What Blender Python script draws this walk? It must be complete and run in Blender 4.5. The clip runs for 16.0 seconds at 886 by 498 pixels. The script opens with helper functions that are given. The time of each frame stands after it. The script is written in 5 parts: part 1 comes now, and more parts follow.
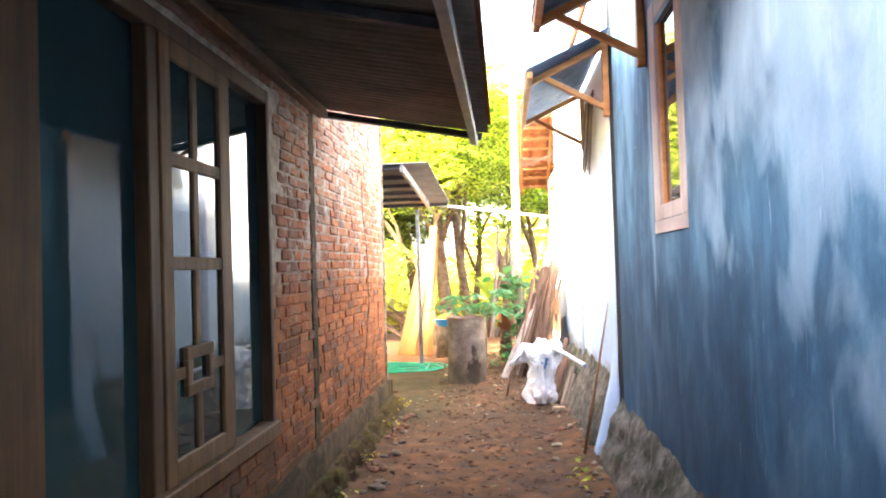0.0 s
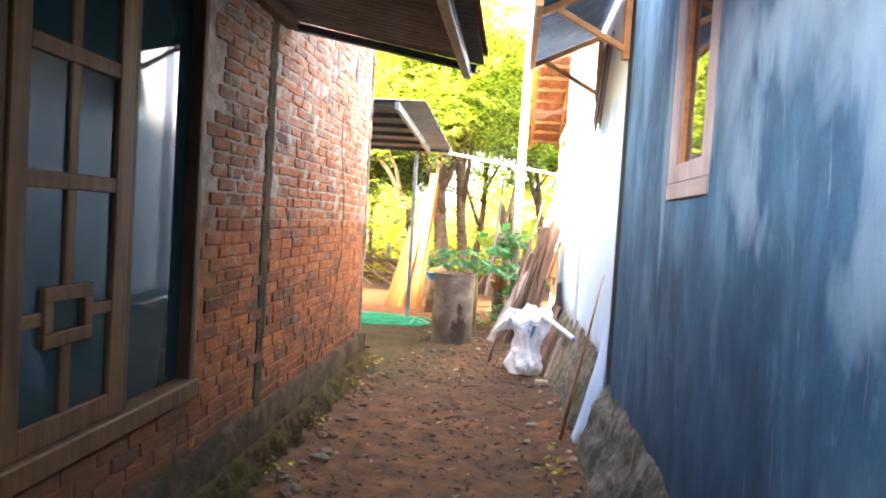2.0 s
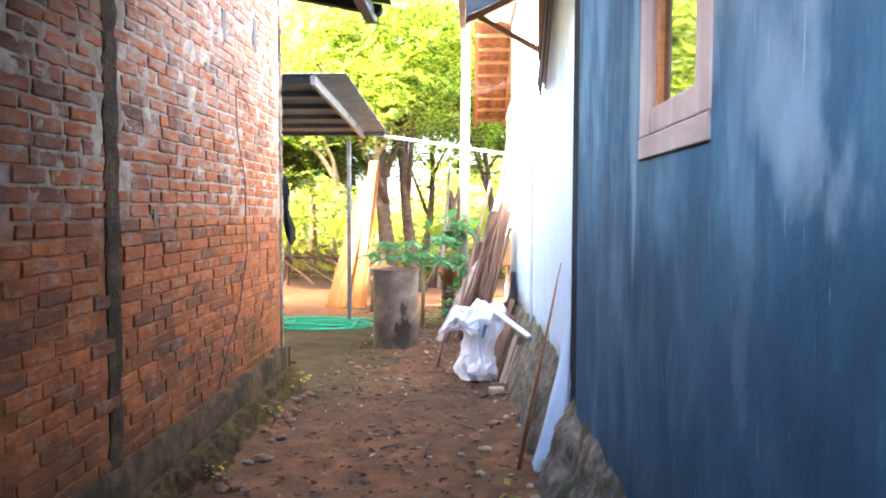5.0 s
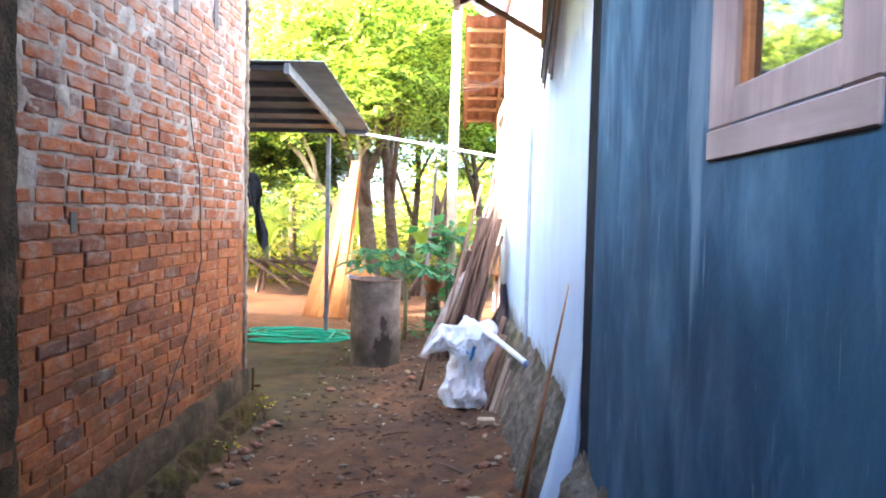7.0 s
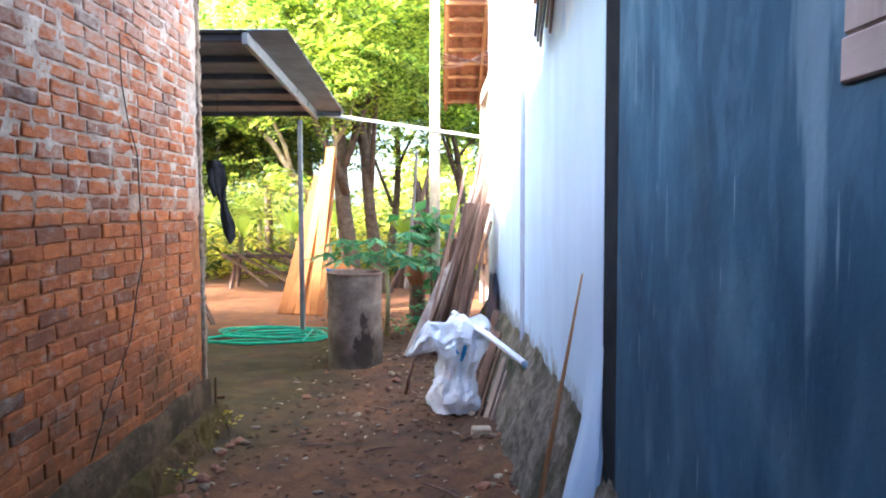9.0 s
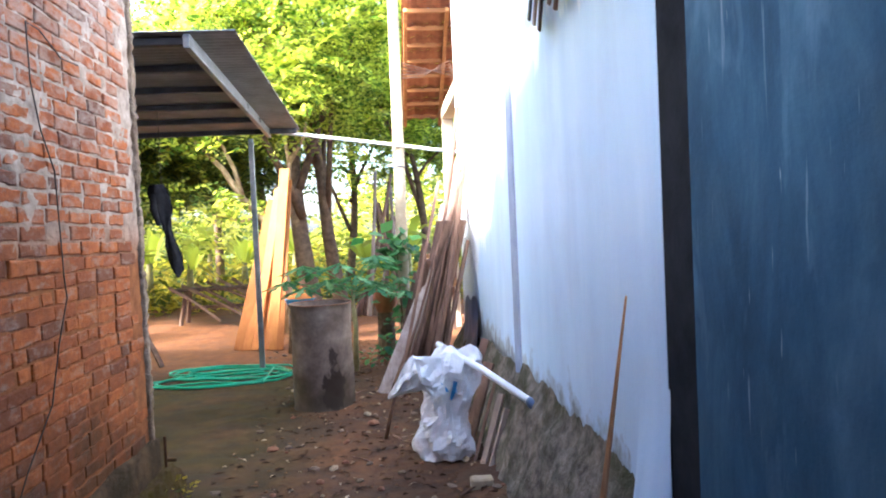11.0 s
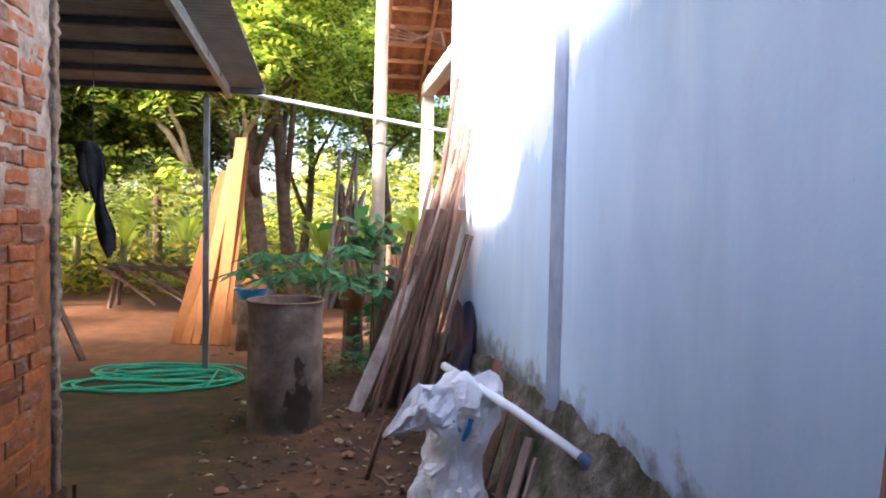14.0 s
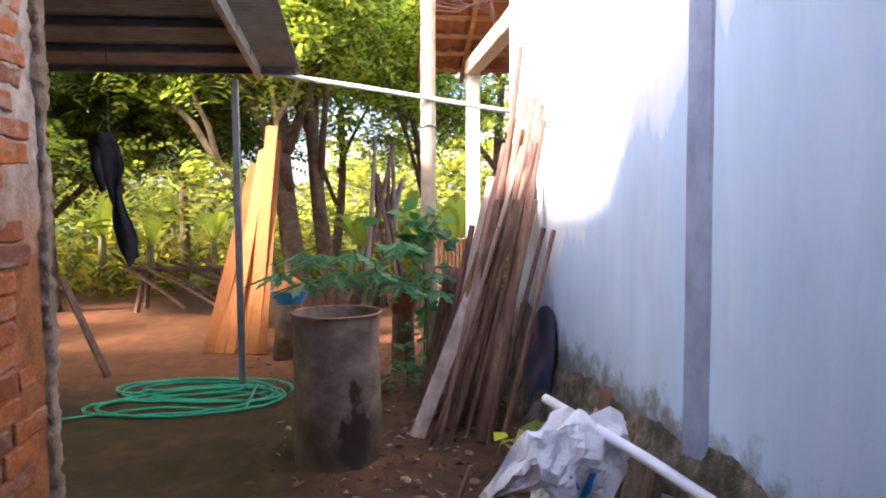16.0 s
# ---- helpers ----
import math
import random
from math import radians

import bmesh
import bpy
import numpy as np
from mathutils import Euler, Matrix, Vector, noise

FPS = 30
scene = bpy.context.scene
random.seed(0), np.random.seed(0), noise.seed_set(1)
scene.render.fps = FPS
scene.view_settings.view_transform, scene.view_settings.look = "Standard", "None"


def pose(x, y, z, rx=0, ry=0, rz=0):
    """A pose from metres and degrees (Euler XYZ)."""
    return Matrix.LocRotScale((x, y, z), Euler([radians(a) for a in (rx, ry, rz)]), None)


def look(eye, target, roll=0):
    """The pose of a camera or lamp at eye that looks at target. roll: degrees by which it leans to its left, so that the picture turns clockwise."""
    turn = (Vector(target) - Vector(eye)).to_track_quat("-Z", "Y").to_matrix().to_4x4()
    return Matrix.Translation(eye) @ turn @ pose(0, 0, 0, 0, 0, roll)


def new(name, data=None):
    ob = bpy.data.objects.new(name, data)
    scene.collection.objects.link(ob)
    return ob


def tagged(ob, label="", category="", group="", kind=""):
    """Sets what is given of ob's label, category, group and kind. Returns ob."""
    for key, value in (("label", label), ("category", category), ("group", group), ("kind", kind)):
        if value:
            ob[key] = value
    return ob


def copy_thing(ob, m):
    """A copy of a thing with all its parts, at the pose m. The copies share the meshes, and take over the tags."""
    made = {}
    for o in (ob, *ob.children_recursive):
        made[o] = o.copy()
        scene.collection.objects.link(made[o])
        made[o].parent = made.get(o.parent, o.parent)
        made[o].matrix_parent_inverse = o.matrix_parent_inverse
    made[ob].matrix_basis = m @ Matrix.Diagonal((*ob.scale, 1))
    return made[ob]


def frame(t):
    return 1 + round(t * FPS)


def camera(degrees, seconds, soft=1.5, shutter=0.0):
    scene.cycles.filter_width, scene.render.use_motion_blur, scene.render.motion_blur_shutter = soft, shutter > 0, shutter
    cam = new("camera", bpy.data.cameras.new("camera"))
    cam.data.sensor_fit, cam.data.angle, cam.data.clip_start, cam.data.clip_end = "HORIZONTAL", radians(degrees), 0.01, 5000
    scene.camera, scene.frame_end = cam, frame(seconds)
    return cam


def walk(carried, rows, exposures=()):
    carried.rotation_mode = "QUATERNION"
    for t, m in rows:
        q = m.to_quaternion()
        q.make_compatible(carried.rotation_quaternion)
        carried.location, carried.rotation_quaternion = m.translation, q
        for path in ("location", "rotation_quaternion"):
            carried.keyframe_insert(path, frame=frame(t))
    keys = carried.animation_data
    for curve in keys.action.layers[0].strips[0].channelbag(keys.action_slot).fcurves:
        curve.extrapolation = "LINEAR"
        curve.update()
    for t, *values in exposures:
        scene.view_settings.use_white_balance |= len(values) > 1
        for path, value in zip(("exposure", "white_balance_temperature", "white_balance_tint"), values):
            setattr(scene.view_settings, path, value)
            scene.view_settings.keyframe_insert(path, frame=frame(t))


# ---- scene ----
cam = camera(62.3, 16.0, soft=2.0)
PATH = [
    (0, (0.013, 0.047, 1.72), (-0.149, 2.039, 1.773), -1.8),
    (0.5, (-0.051, 0.285, 1.739), (-0.178, 2.281, 1.72), 1.8),
    (1, (-0.03, 0.51, 1.713), (-0.194, 2.503, 1.688), -0.0),
    (1.5, (0.083, 0.683, 1.719), (-0.087, 2.676, 1.697), 2.0),
    (2, (0.193, 0.838, 1.725), (0.008, 2.828, 1.644), 3.5),
    (2.5, (0.26, 0.954, 1.71), (0.077, 2.94, 1.561), 2.8),
    (3, (0.262, 1.196, 1.673), (0.16, 3.186, 1.5), 2.6),
    (3.5, (0.259, 1.383, 1.705), (0.155, 3.375, 1.565), 1.8),
    (4, (0.288, 1.557, 1.725), (0.221, 3.552, 1.597), -0.0),
    (6.5, (0.36, 2.564, 1.668), (0.295, 4.561, 1.6), 0.8),
    (7, (0.299, 2.732, 1.736), (0.272, 4.73, 1.641), 1.3),
    (7.5, (0.289, 2.897, 1.708), (0.276, 4.896, 1.645), -0.5),
    (8, (0.286, 3.124, 1.711), (0.267, 5.124, 1.655), -0.7),
    (8.5, (0.291, 3.267, 1.655), (0.263, 5.266, 1.608), -0.3),
    (9, (0.276, 3.441, 1.69), (0.297, 5.438, 1.567), -0.2),
    (11.5, (0.027, 4.365, 1.655), (0.197, 6.356, 1.596), -2.3),
    (12, (-0.029, 4.58, 1.677), (0.18, 6.568, 1.606), -1.0),
    (12.5, (-0.064, 4.734, 1.659), (0.128, 6.722, 1.567), 0.3),
    (13, (-0.117, 4.963, 1.649), (0.08, 6.951, 1.561), 0.7),
    (13.5, (-0.062, 5.293, 1.605), (0.145, 7.282, 1.553), 1.0),
    (14, (-0.244, 5.389, 1.656), (0.061, 7.363, 1.562), 1.2),
    (14.5, (-0.266, 5.593, 1.629), (0.033, 7.567, 1.514), -1.0),
    (15, (-0.315, 5.846, 1.648), (-0.008, 7.815, 1.49), -0.2),
    (15.5, (-0.375, 6.046, 1.658), (-0.12, 8.022, 1.478), 0.7),
    (16, (-0.445, 6.315, 1.694), (-0.207, 8.297, 1.563), -0.4),
]
walk(cam, [(t, look(eye, target, roll)) for t, eye, target, roll in PATH], [(0, 4.65, 6850, 12), (0.6, 4.45, 6750, 12), (4, 4.25, 6200, 12), (6.5, 3.88, 5450, 12), (9, 3.45, 5350, 11), (12, 2.98, 5650, 14), (14, 2.45, 5700, 18), (16, 2.35, 5950, 24)])

# ---- light ----
world = bpy.data.worlds.new("world")
scene.world = world
world.use_nodes = True
wn = world.node_tree.nodes
sky = wn.new("ShaderNodeTexSky")
sky.sky_type, sky.sun_disc = "NISHITA", False
SUN_ELEVATION, SUN_AZIMUTH = 34.0, -113.0   # degrees; azimuth from +y towards +x
sky.sun_elevation, sky.sun_rotation = radians(SUN_ELEVATION), radians(SUN_AZIMUTH)
sky.air_density, sky.dust_density, sky.ozone_density = 1.0, 3.0, 1.0
wn["Background"].inputs[1].default_value = 0.15
world.node_tree.links.new(sky.outputs[0], wn["Background"].inputs[0])
sun_data = bpy.data.lights.new("sun", "SUN")
sun_data.energy, sun_data.angle, sun_data.color = 4.2, radians(6.0), (1.0, 0.92, 0.78)
sun = new("sun", sun_data)
_e, _a = radians(SUN_ELEVATION), radians(SUN_AZIMUTH)
SUN_WAY = Vector((math.sin(_a) * math.cos(_e), math.cos(_a) * math.cos(_e), math.sin(_e)))
sun.matrix_world = look(SUN_WAY * 40, (0, 0, 0))

# ---- geometry helpers ----
class Geo:
    """Collects vertices and faces of one mesh."""

    def __init__(self):
        self.v, self.f = [], []

    def add(self, verts, faces):
        n = len(self.v)
        self.v.extend(tuple(p) for p in verts)
        self.f.extend(tuple(i + n for i in face) for face in faces)
        return self

    def box(self, lo, hi, chamfer=0.0, m=None, wob=0.0):
        """A box between two corners, its long edges cut by chamfer, laid by the matrix m."""
        lo, hi = Vector(lo), Vector(hi)
        c, h = (lo + hi) / 2, (hi - lo) / 2
        k = min(chamfer, min(h) * 0.45)
        if k <= 0:
            pts = [Vector((sx * h.x, sy * h.y, sz * h.z)) for sx in (-1, 1) for sy in (-1, 1) for sz in (-1, 1)]
            faces = [(0, 1, 3, 2), (4, 6, 7, 5), (0, 4, 5, 1), (2, 3, 7, 6), (0, 2, 6, 4), (1, 5, 7, 3)]
        else:
            pts, index = [], {}
            for sx in (-1, 1):
                for sy in (-1, 1):
                    for sz in (-1, 1):
                        for axis in range(3):
                            d = [h.x - k, h.y - k, h.z - k]
                            d[axis] += k
                            index[(sx, sy, sz, axis)] = len(pts)
                            pts.append(Vector((sx * d[0], sy * d[1], sz * d[2])))
            faces = []
            for axis in range(3):
                for s in (-1, 1):
                    ring = []
                    for a, b in ((-1, -1), (1, -1), (1, 1), (-1, 1)):
                        key = [a, b]
                        key.insert(axis, s)
                        ring.append(index[(*key, axis)])
                    faces.append(tuple(ring if (s > 0) == (axis != 1) else ring[::-1]))
            for axis in range(3):
                o1, o2 = [a for a in range(3) if a != axis]
                for s1 in (-1, 1):
                    for s2 in (-1, 1):
                        q = []
                        for s, o in ((-1, o1), (-1, o2), (1, o2), (1, o1)):
                            key = [0, 0, 0]
                            key[axis], key[o1], key[o2] = s, s1, s2
                            q.append(index[(*key, o)])
                        faces.append(tuple(q))
            for sx in (-1, 1):
                for sy in (-1, 1):
                    for sz in (-1, 1):
                        faces.append(tuple(index[(sx, sy, sz, a)] for a in range(3)))
        out = []
        for p in pts:
            p = p + c
            if wob:
                p = p + Vector((random.uniform(-wob, wob), random.uniform(-wob, wob), random.uniform(-wob, wob)))
            out.append(m @ p if m else p)
        return self.add(out, faces)

    def tube(self, points, radii, sides=8, flat=1.0, caps=True):
        """A tapered tube along points."""
        points = [Vector(p) for p in points]
        if not hasattr(radii, "__len__"):
            radii = [radii] * len(points)
        n0 = len(self.v)
        side = None
        for i, p in enumerate(points):
            way = (points[min(i + 1, len(points) - 1)] - points[max(i - 1, 0)]).normalized()
            if side is None:
                side = way.cross(Vector((0, 0, 1)) if abs(way.z) < 0.9 else Vector((1, 0, 0))).normalized()
            side = (side - way * side.dot(way)).normalized()
            up = way.cross(side)
            for k in range(sides):
                a = 2 * math.pi * k / sides
                self.v.append(tuple(p + radii[i] * (math.cos(a) * side + flat * math.sin(a) * up)))
        for i in range(len(points) - 1):
            for k in range(sides):
                a, b = n0 + i * sides + k, n0 + i * sides + (k + 1) % sides
                self.f.append((a, b, b + sides, a + sides))
        if caps:
            self.f.append(tuple(n0 + k for k in range(sides))[::-1])
            last = n0 + (len(points) - 1) * sides
            self.f.append(tuple(last + k for k in range(sides)))
        return self

    def grid(self, us, vs, place):
        """A sheet of points place(u, v)."""
        n0 = len(self.v)
        for u in us:
            for v in vs:
                self.v.append(tuple(place(u, v)))
        w = len(vs)
        for i in range(len(us) - 1):
            for j in range(w - 1):
                a = n0 + i * w + j
                self.f.append((a, a + w, a + w + 1, a + 1))
        return self

    def mesh(self, name, material, smooth=False):
        me = bpy.data.meshes.new(name)
        me.from_pydata(self.v, [], self.f)
        bm = bmesh.new()
        bm.from_mesh(me)
        bmesh.ops.recalc_face_normals(bm, faces=bm.faces)
        bm.to_mesh(me)
        bm.free()
        if smooth:
            me.polygons.foreach_set("use_smooth", [True] * len(me.polygons))
        me.materials.append(material)
        return me


def part(name, geo, material, parent=None, label="", smooth=False):
    """One mesh object, built in world metres, under a thing or a part."""
    ob = new(name, geo.mesh(name, material, smooth) if isinstance(geo, Geo) else geo)
    if parent:
        ob.parent = parent
        if parent.type == "EMPTY":
            ob.matrix_parent_inverse = parent.matrix_basis.inverted()
    return tagged(ob, label=label)


def thing(name, at, label, category, group="", kind=""):
    ob = new(name)
    ob.empty_display_size = 0.1
    ob.matrix_basis = pose(*at)
    return tagged(ob, label, category, group, kind)


def span(a, b, n):
    return [a + (b - a) * i / n for i in range(n + 1)]


def board(geo, a, b, width, thick, roll=0.0, chamfer=0.003, bend=0.0):
    """A board from a to b; roll turns it about its length."""
    a, b = Vector(a), Vector(b)
    way = b - a
    m = Matrix.Translation(a) @ way.to_track_quat("Z", "Y").to_matrix().to_4x4() @ pose(0, 0, 0, 0, 0, roll)
    return geo.box((-width / 2, -thick / 2, 0), (width / 2, thick / 2, way.length), chamfer, m)


def lay_noise(p, scale, seed=0.0):
    return noise.noise(Vector((p[0] * scale + seed, p[1] * scale - seed, p[2] * scale + 2 * seed)))

# ---- materials ----
class Mat:
    """A node material built step by step."""

    def __init__(self, name, roughness=0.8, metallic=0.0, specular=0.4):
        self.m = bpy.data.materials.new(name)
        self.m.use_nodes = True
        self.nodes, self.links = self.m.node_tree.nodes, self.m.node_tree.links
        self.p = self.nodes["Principled BSDF"]
        self.p.inputs["Roughness"].default_value = roughness
        self.p.inputs["Metallic"].default_value = metallic
        self.p.inputs["Specular IOR Level"].default_value = specular
        self.co = self.nodes.new("ShaderNodeTexCoord").outputs["Object"]
        self.height = None

    def scaled(self, sx, sy, sz):
        n = self.nodes.new("ShaderNodeMapping")
        n.inputs["Scale"].default_value = (sx, sy, sz)
        self.links.new(self.co, n.inputs[0])
        return n.outputs[0]

    def noise(self, scale, detail=4, rough=0.6, stretch=None, warp=0.0):
        n = self.nodes.new("ShaderNodeTexNoise")
        n.inputs["Scale"].default_value, n.inputs["Detail"].default_value = scale, detail
        n.inputs["Roughness"].default_value, n.inputs["Distortion"].default_value = rough, warp
        self.links.new(self.scaled(*stretch) if stretch else self.co, n.inputs["Vector"])
        return n.outputs["Fac"]

    def ramp(self, fac, *stops):
        n = self.nodes.new("ShaderNodeValToRGB")
        el = n.color_ramp.elements
        while len(el) < len(stops):
            el.new(0.5)
        for e, (at, col) in zip(el, stops):
            e.position = at
            e.color = (col, col, col, 1) if not hasattr(col, "__len__") else (*col, 1)
        self.links.new(fac, n.inputs[0])
        return n.outputs[0]

    def mix(self, fac, a, b, blend="MIX"):
        n = self.nodes.new("ShaderNodeMix")
        n.data_type, n.blend_type = "RGBA", blend
        for sock, val in ((n.inputs[0], fac), (n.inputs[6], a), (n.inputs[7], b)):
            if hasattr(val, "links"):
                self.links.new(val, sock)
            elif hasattr(val, "__len__"):
                sock.default_value = (*val, 1)
            else:
                sock.default_value = val
        return n.outputs[2]

    def calc(self, op, a, b=0.0, clamp=False):
        n = self.nodes.new("ShaderNodeMath")
        n.operation, n.use_clamp = op, clamp
        for sock, val in ((n.inputs[0], a), (n.inputs[1], b)):
            if hasattr(val, "links"):
                self.links.new(val, sock)
            else:
                sock.default_value = val
        return n.outputs[0]

    def axis(self, k):
        n = self.nodes.new("ShaderNodeSeparateXYZ")
        self.links.new(self.co, n.inputs[0])
        return n.outputs[k]

    def rand(self):
        return self.nodes.new("ShaderNodeObjectInfo").outputs["Random"]

    def island(self):
        return self.nodes.new("ShaderNodeNewGeometry").outputs["Random Per Island"]

    def color(self, c):
        if hasattr(c, "links"):
            self.links.new(c, self.p.inputs["Base Color"])
        else:
            self.p.inputs["Base Color"].default_value = (*c, 1)
        return self

    def rough(self, r):
        self.links.new(r, self.p.inputs["Roughness"])
        return self

    def bump(self, h, strength=0.4, depth=0.01):
        n = self.nodes.new("ShaderNodeBump")
        n.inputs["Strength"].default_value, n.inputs["Distance"].default_value = strength, depth
        self.links.new(h, n.inputs["Height"])
        self.links.new(n.outputs[0], self.p.inputs["Normal"])
        return self


def world_space(mat):
    """Use one set of coordinates across many pieces: the geometry's own place."""
    mat.co = mat.nodes.new("ShaderNodeNewGeometry").outputs["Position"]
    return mat


def wood(name, dark, light, grain=14.0, along=2, roughness=0.75, vary=True):
    w = Mat(name, roughness, 0.0, 0.25)
    stretch = [grain, grain, grain]
    stretch[along] = grain * 0.06
    g = w.noise(1.0, 6, 0.65, stretch, 0.6)
    c = w.ramp(g, (0.3, dark), (0.68, light))
    blot = w.noise(3.0, 3, 0.6)
    c = w.mix(w.ramp(blot, (0.35, 0.0), (0.75, 0.55)), c, [0.55 * v for v in dark])
    if vary:
        r = w.rand()
        c = w.mix(0.45, c, w.ramp(r, (0.0, [0.5 * v for v in dark]), (0.6, [0.5 * (a + b) for a, b in zip(dark, light)]), (1.0, light)), "MIX")
    w.color(c)
    w.bump(g, 0.5, 0.004)
    return w.m


def brick_mat(name, single):
    b = world_space(Mat(name, 0.92, 0.0, 0.15))
    r = b.rand() if single else b.island()
    base = b.ramp(r, (0.0, (0.13, 0.048, 0.026)), (0.12, (0.30, 0.082, 0.024)), (0.34, (0.48, 0.138, 0.034)), (0.55, (0.32, 0.088, 0.024)), (0.76, (0.44, 0.128, 0.032)), (0.93, (0.21, 0.072, 0.032)), (1.0, (0.085, 0.056, 0.045)))
    fine, mid = b.noise(55, 5, 0.7), b.noise(13, 5, 0.7, (1, 1, 1.6))
    base = b.mix(b.ramp(mid, (0.36, 0.65), (0.56, 0.0)), base, (0.18, 0.055, 0.020))
    base = b.mix(b.ramp(mid, (0.55, 0.0), (0.75, 0.5)), base, (0.56, 0.20, 0.065))
    base = b.mix(b.ramp(fine, (0.38, 0.0), (0.78, 0.5)), base, (0.20, 0.075, 0.042))
    # cement smeared over the upper courses, thinning out downwards
    up = b.calc("MULTIPLY", b.calc("SUBTRACT", b.axis(2), 1.45), 0.7, True)
    smear = b.calc("ADD", b.noise(7.5, 6, 0.75, (1, 1, 2.4)), b.calc("MULTIPLY", up, 0.14))
    base = b.mix(b.ramp(smear, (0.52, 0.0), (0.70, 0.6)), base, (0.37, 0.295, 0.24))
    damp = b.calc("ADD", b.noise(2.2, 5, 0.65), b.calc("MULTIPLY", b.calc("SUBTRACT", 1.0, b.axis(2)), 0.42))
    base = b.mix(b.ramp(damp, (0.50, 0.0), (0.80, 0.8)), base, (0.075, 0.040, 0.018))
    # darker blotches, denser from the tie column towards the window
    window_dark = b.calc("ADD", b.noise(3.2, 5, 0.65), b.calc("MULTIPLY", b.calc("SUBTRACT", 5.5, b.axis(1)), 0.22))
    base = b.mix(b.ramp(window_dark, (0.52, 0.0), (0.74, 0.6)), base, (0.085, 0.045, 0.028))
    b.color(base)
    b.bump(b.calc("ADD", fine, mid), 0.7, 0.009)
    return b.m


def mortar_mat():
    b = world_space(Mat("mortar", 0.95, 0.0, 0.1))
    n = b.noise(9, 6, 0.7)
    up = b.calc("MULTIPLY", b.calc("SUBTRACT", b.axis(2), 1.5), 3.0, True)
    low = b.ramp(n, (0.3, (0.16, 0.060, 0.024)), (0.7, (0.38, 0.145, 0.055)))
    high = b.ramp(n, (0.3, (0.19, 0.135, 0.10)), (0.66, (0.50, 0.405, 0.325)))
    b.color(b.mix(up, low, high))
    b.bump(b.calc("ADD", n, b.noise(45, 4, 0.7)), 0.8, 0.01)
    return b.m


def plaster_blue():
    """Bare cement render, blue-grey and streaked with damp."""
    p = world_space(Mat("cement_render", 0.8, 0.0, 0.3))
    streak = p.noise(1.0, 6, 0.65, (3, 3.4, 1.1), 0.9)
    blot = p.noise(0.9, 3, 0.5, (1, 1.2, 0.9), 0.5)
    cloud = p.noise(1.6, 5, 0.6, (1, 1.0, 0.7), 0.8)
    c = p.ramp(p.calc("ADD", p.calc("MULTIPLY", streak, 0.5), p.calc("MULTIPLY", cloud, 0.5)), (0.36, (0.012, 0.042, 0.080)), (0.48, (0.027, 0.083, 0.146)), (0.56, (0.047, 0.118, 0.188)), (0.66, (0.088, 0.18, 0.265)))
    whitening = p.calc("ADD", blot, p.calc("MULTIPLY", p.calc("SUBTRACT", p.axis(2), 2.0), 0.30))
    # thin lime wash run down from above in tongues, with a second, fainter coat
    slope = p.calc("MULTIPLY", p.calc("SUBTRACT", 2.95, p.axis(1)), 0.10)
    tongue = p.calc("ADD", p.calc("MULTIPLY", p.noise(1.0, 4, 0.5, (2, 3.0, 1.5), 0.5), 0.62), p.calc("MULTIPLY", whitening, 0.6))
    tongue = p.calc("ADD", p.calc("ADD", tongue, slope), p.calc("MULTIPLY", p.noise(7, 4, 0.6, (1, 1, 0.4)), 0.05))
    c = p.mix(p.ramp(tongue, (0.60, 0.0), (0.675, 0.45), (0.80, 0.78)), c, (0.28, 0.39, 0.49))
    faint = p.calc("ADD", p.noise(1.0, 5, 0.62, (2, 4.2, 1.2), 0.6), p.calc("MULTIPLY", p.calc("SUBTRACT", p.axis(2), 1.6), 0.07))
    c = p.mix(p.ramp(faint, (0.56, 0.0), (0.60, 0.22), (0.72, 0.4)), c, (0.14, 0.24, 0.34))
    # fine drips and scratches of lime
    c = p.mix(p.ramp(p.noise(1.0, 3, 0.5, (1, 34, 2.2), 0.3), (0.68, 0.0), (0.76, 0.55)), c, (0.36, 0.45, 0.53))
    c = p.mix(p.ramp(p.noise(1.0, 2, 0.5, (1, 70, 5.0), 0.2), (0.72, 0.0), (0.77, 0.6)), c, (0.50, 0.57, 0.62))
    # pale run-off below the far edge of the window
    run = p.calc("ADD", p.calc("ABSOLUTE", p.calc("SUBTRACT", p.axis(1), 4.79)), p.calc("MULTIPLY", p.calc("ABSOLUTE", p.calc("SUBTRACT", p.axis(2), 2.15)), 0.16))
    run = p.calc("SUBTRACT", p.calc("MULTIPLY", p.noise(1.0, 4, 0.6, (1, 12, 1.6)), 0.26), run)
    c = p.mix(p.ramp(run, (0.0, 0.0), (0.04, 0.55), (0.10, 0.7)), c, (0.27, 0.39, 0.48))
    # darker over the lower wall, below and before the window
    darker = p.calc("ADD", p.noise(1.3, 5, 0.62, (1, 1, 0.6), 0.6), p.calc("MULTIPLY", p.calc("MULTIPLY", p.calc("MULTIPLY", p.calc("SUBTRACT", 5.7, p.axis(1)), 1.1, True), p.calc("MULTIPLY", p.calc("SUBTRACT", p.axis(1), 2.9), 0.7, True)), 0.20))
    darker = p.calc("ADD", darker, p.calc("MULTIPLY", p.calc("SUBTRACT", 1.7, p.axis(2)), 0.08))
    c = p.mix(p.ramp(darker, (0.52, 0.0), (0.84, 0.66)), c, (0.009, 0.032, 0.062))
    c = p.mix(p.ramp(p.noise(2.0, 4, 0.6), (0.52, 0.0), (0.8, 0.25)), c, (0.10, 0.12, 0.12))
    p.color(c)
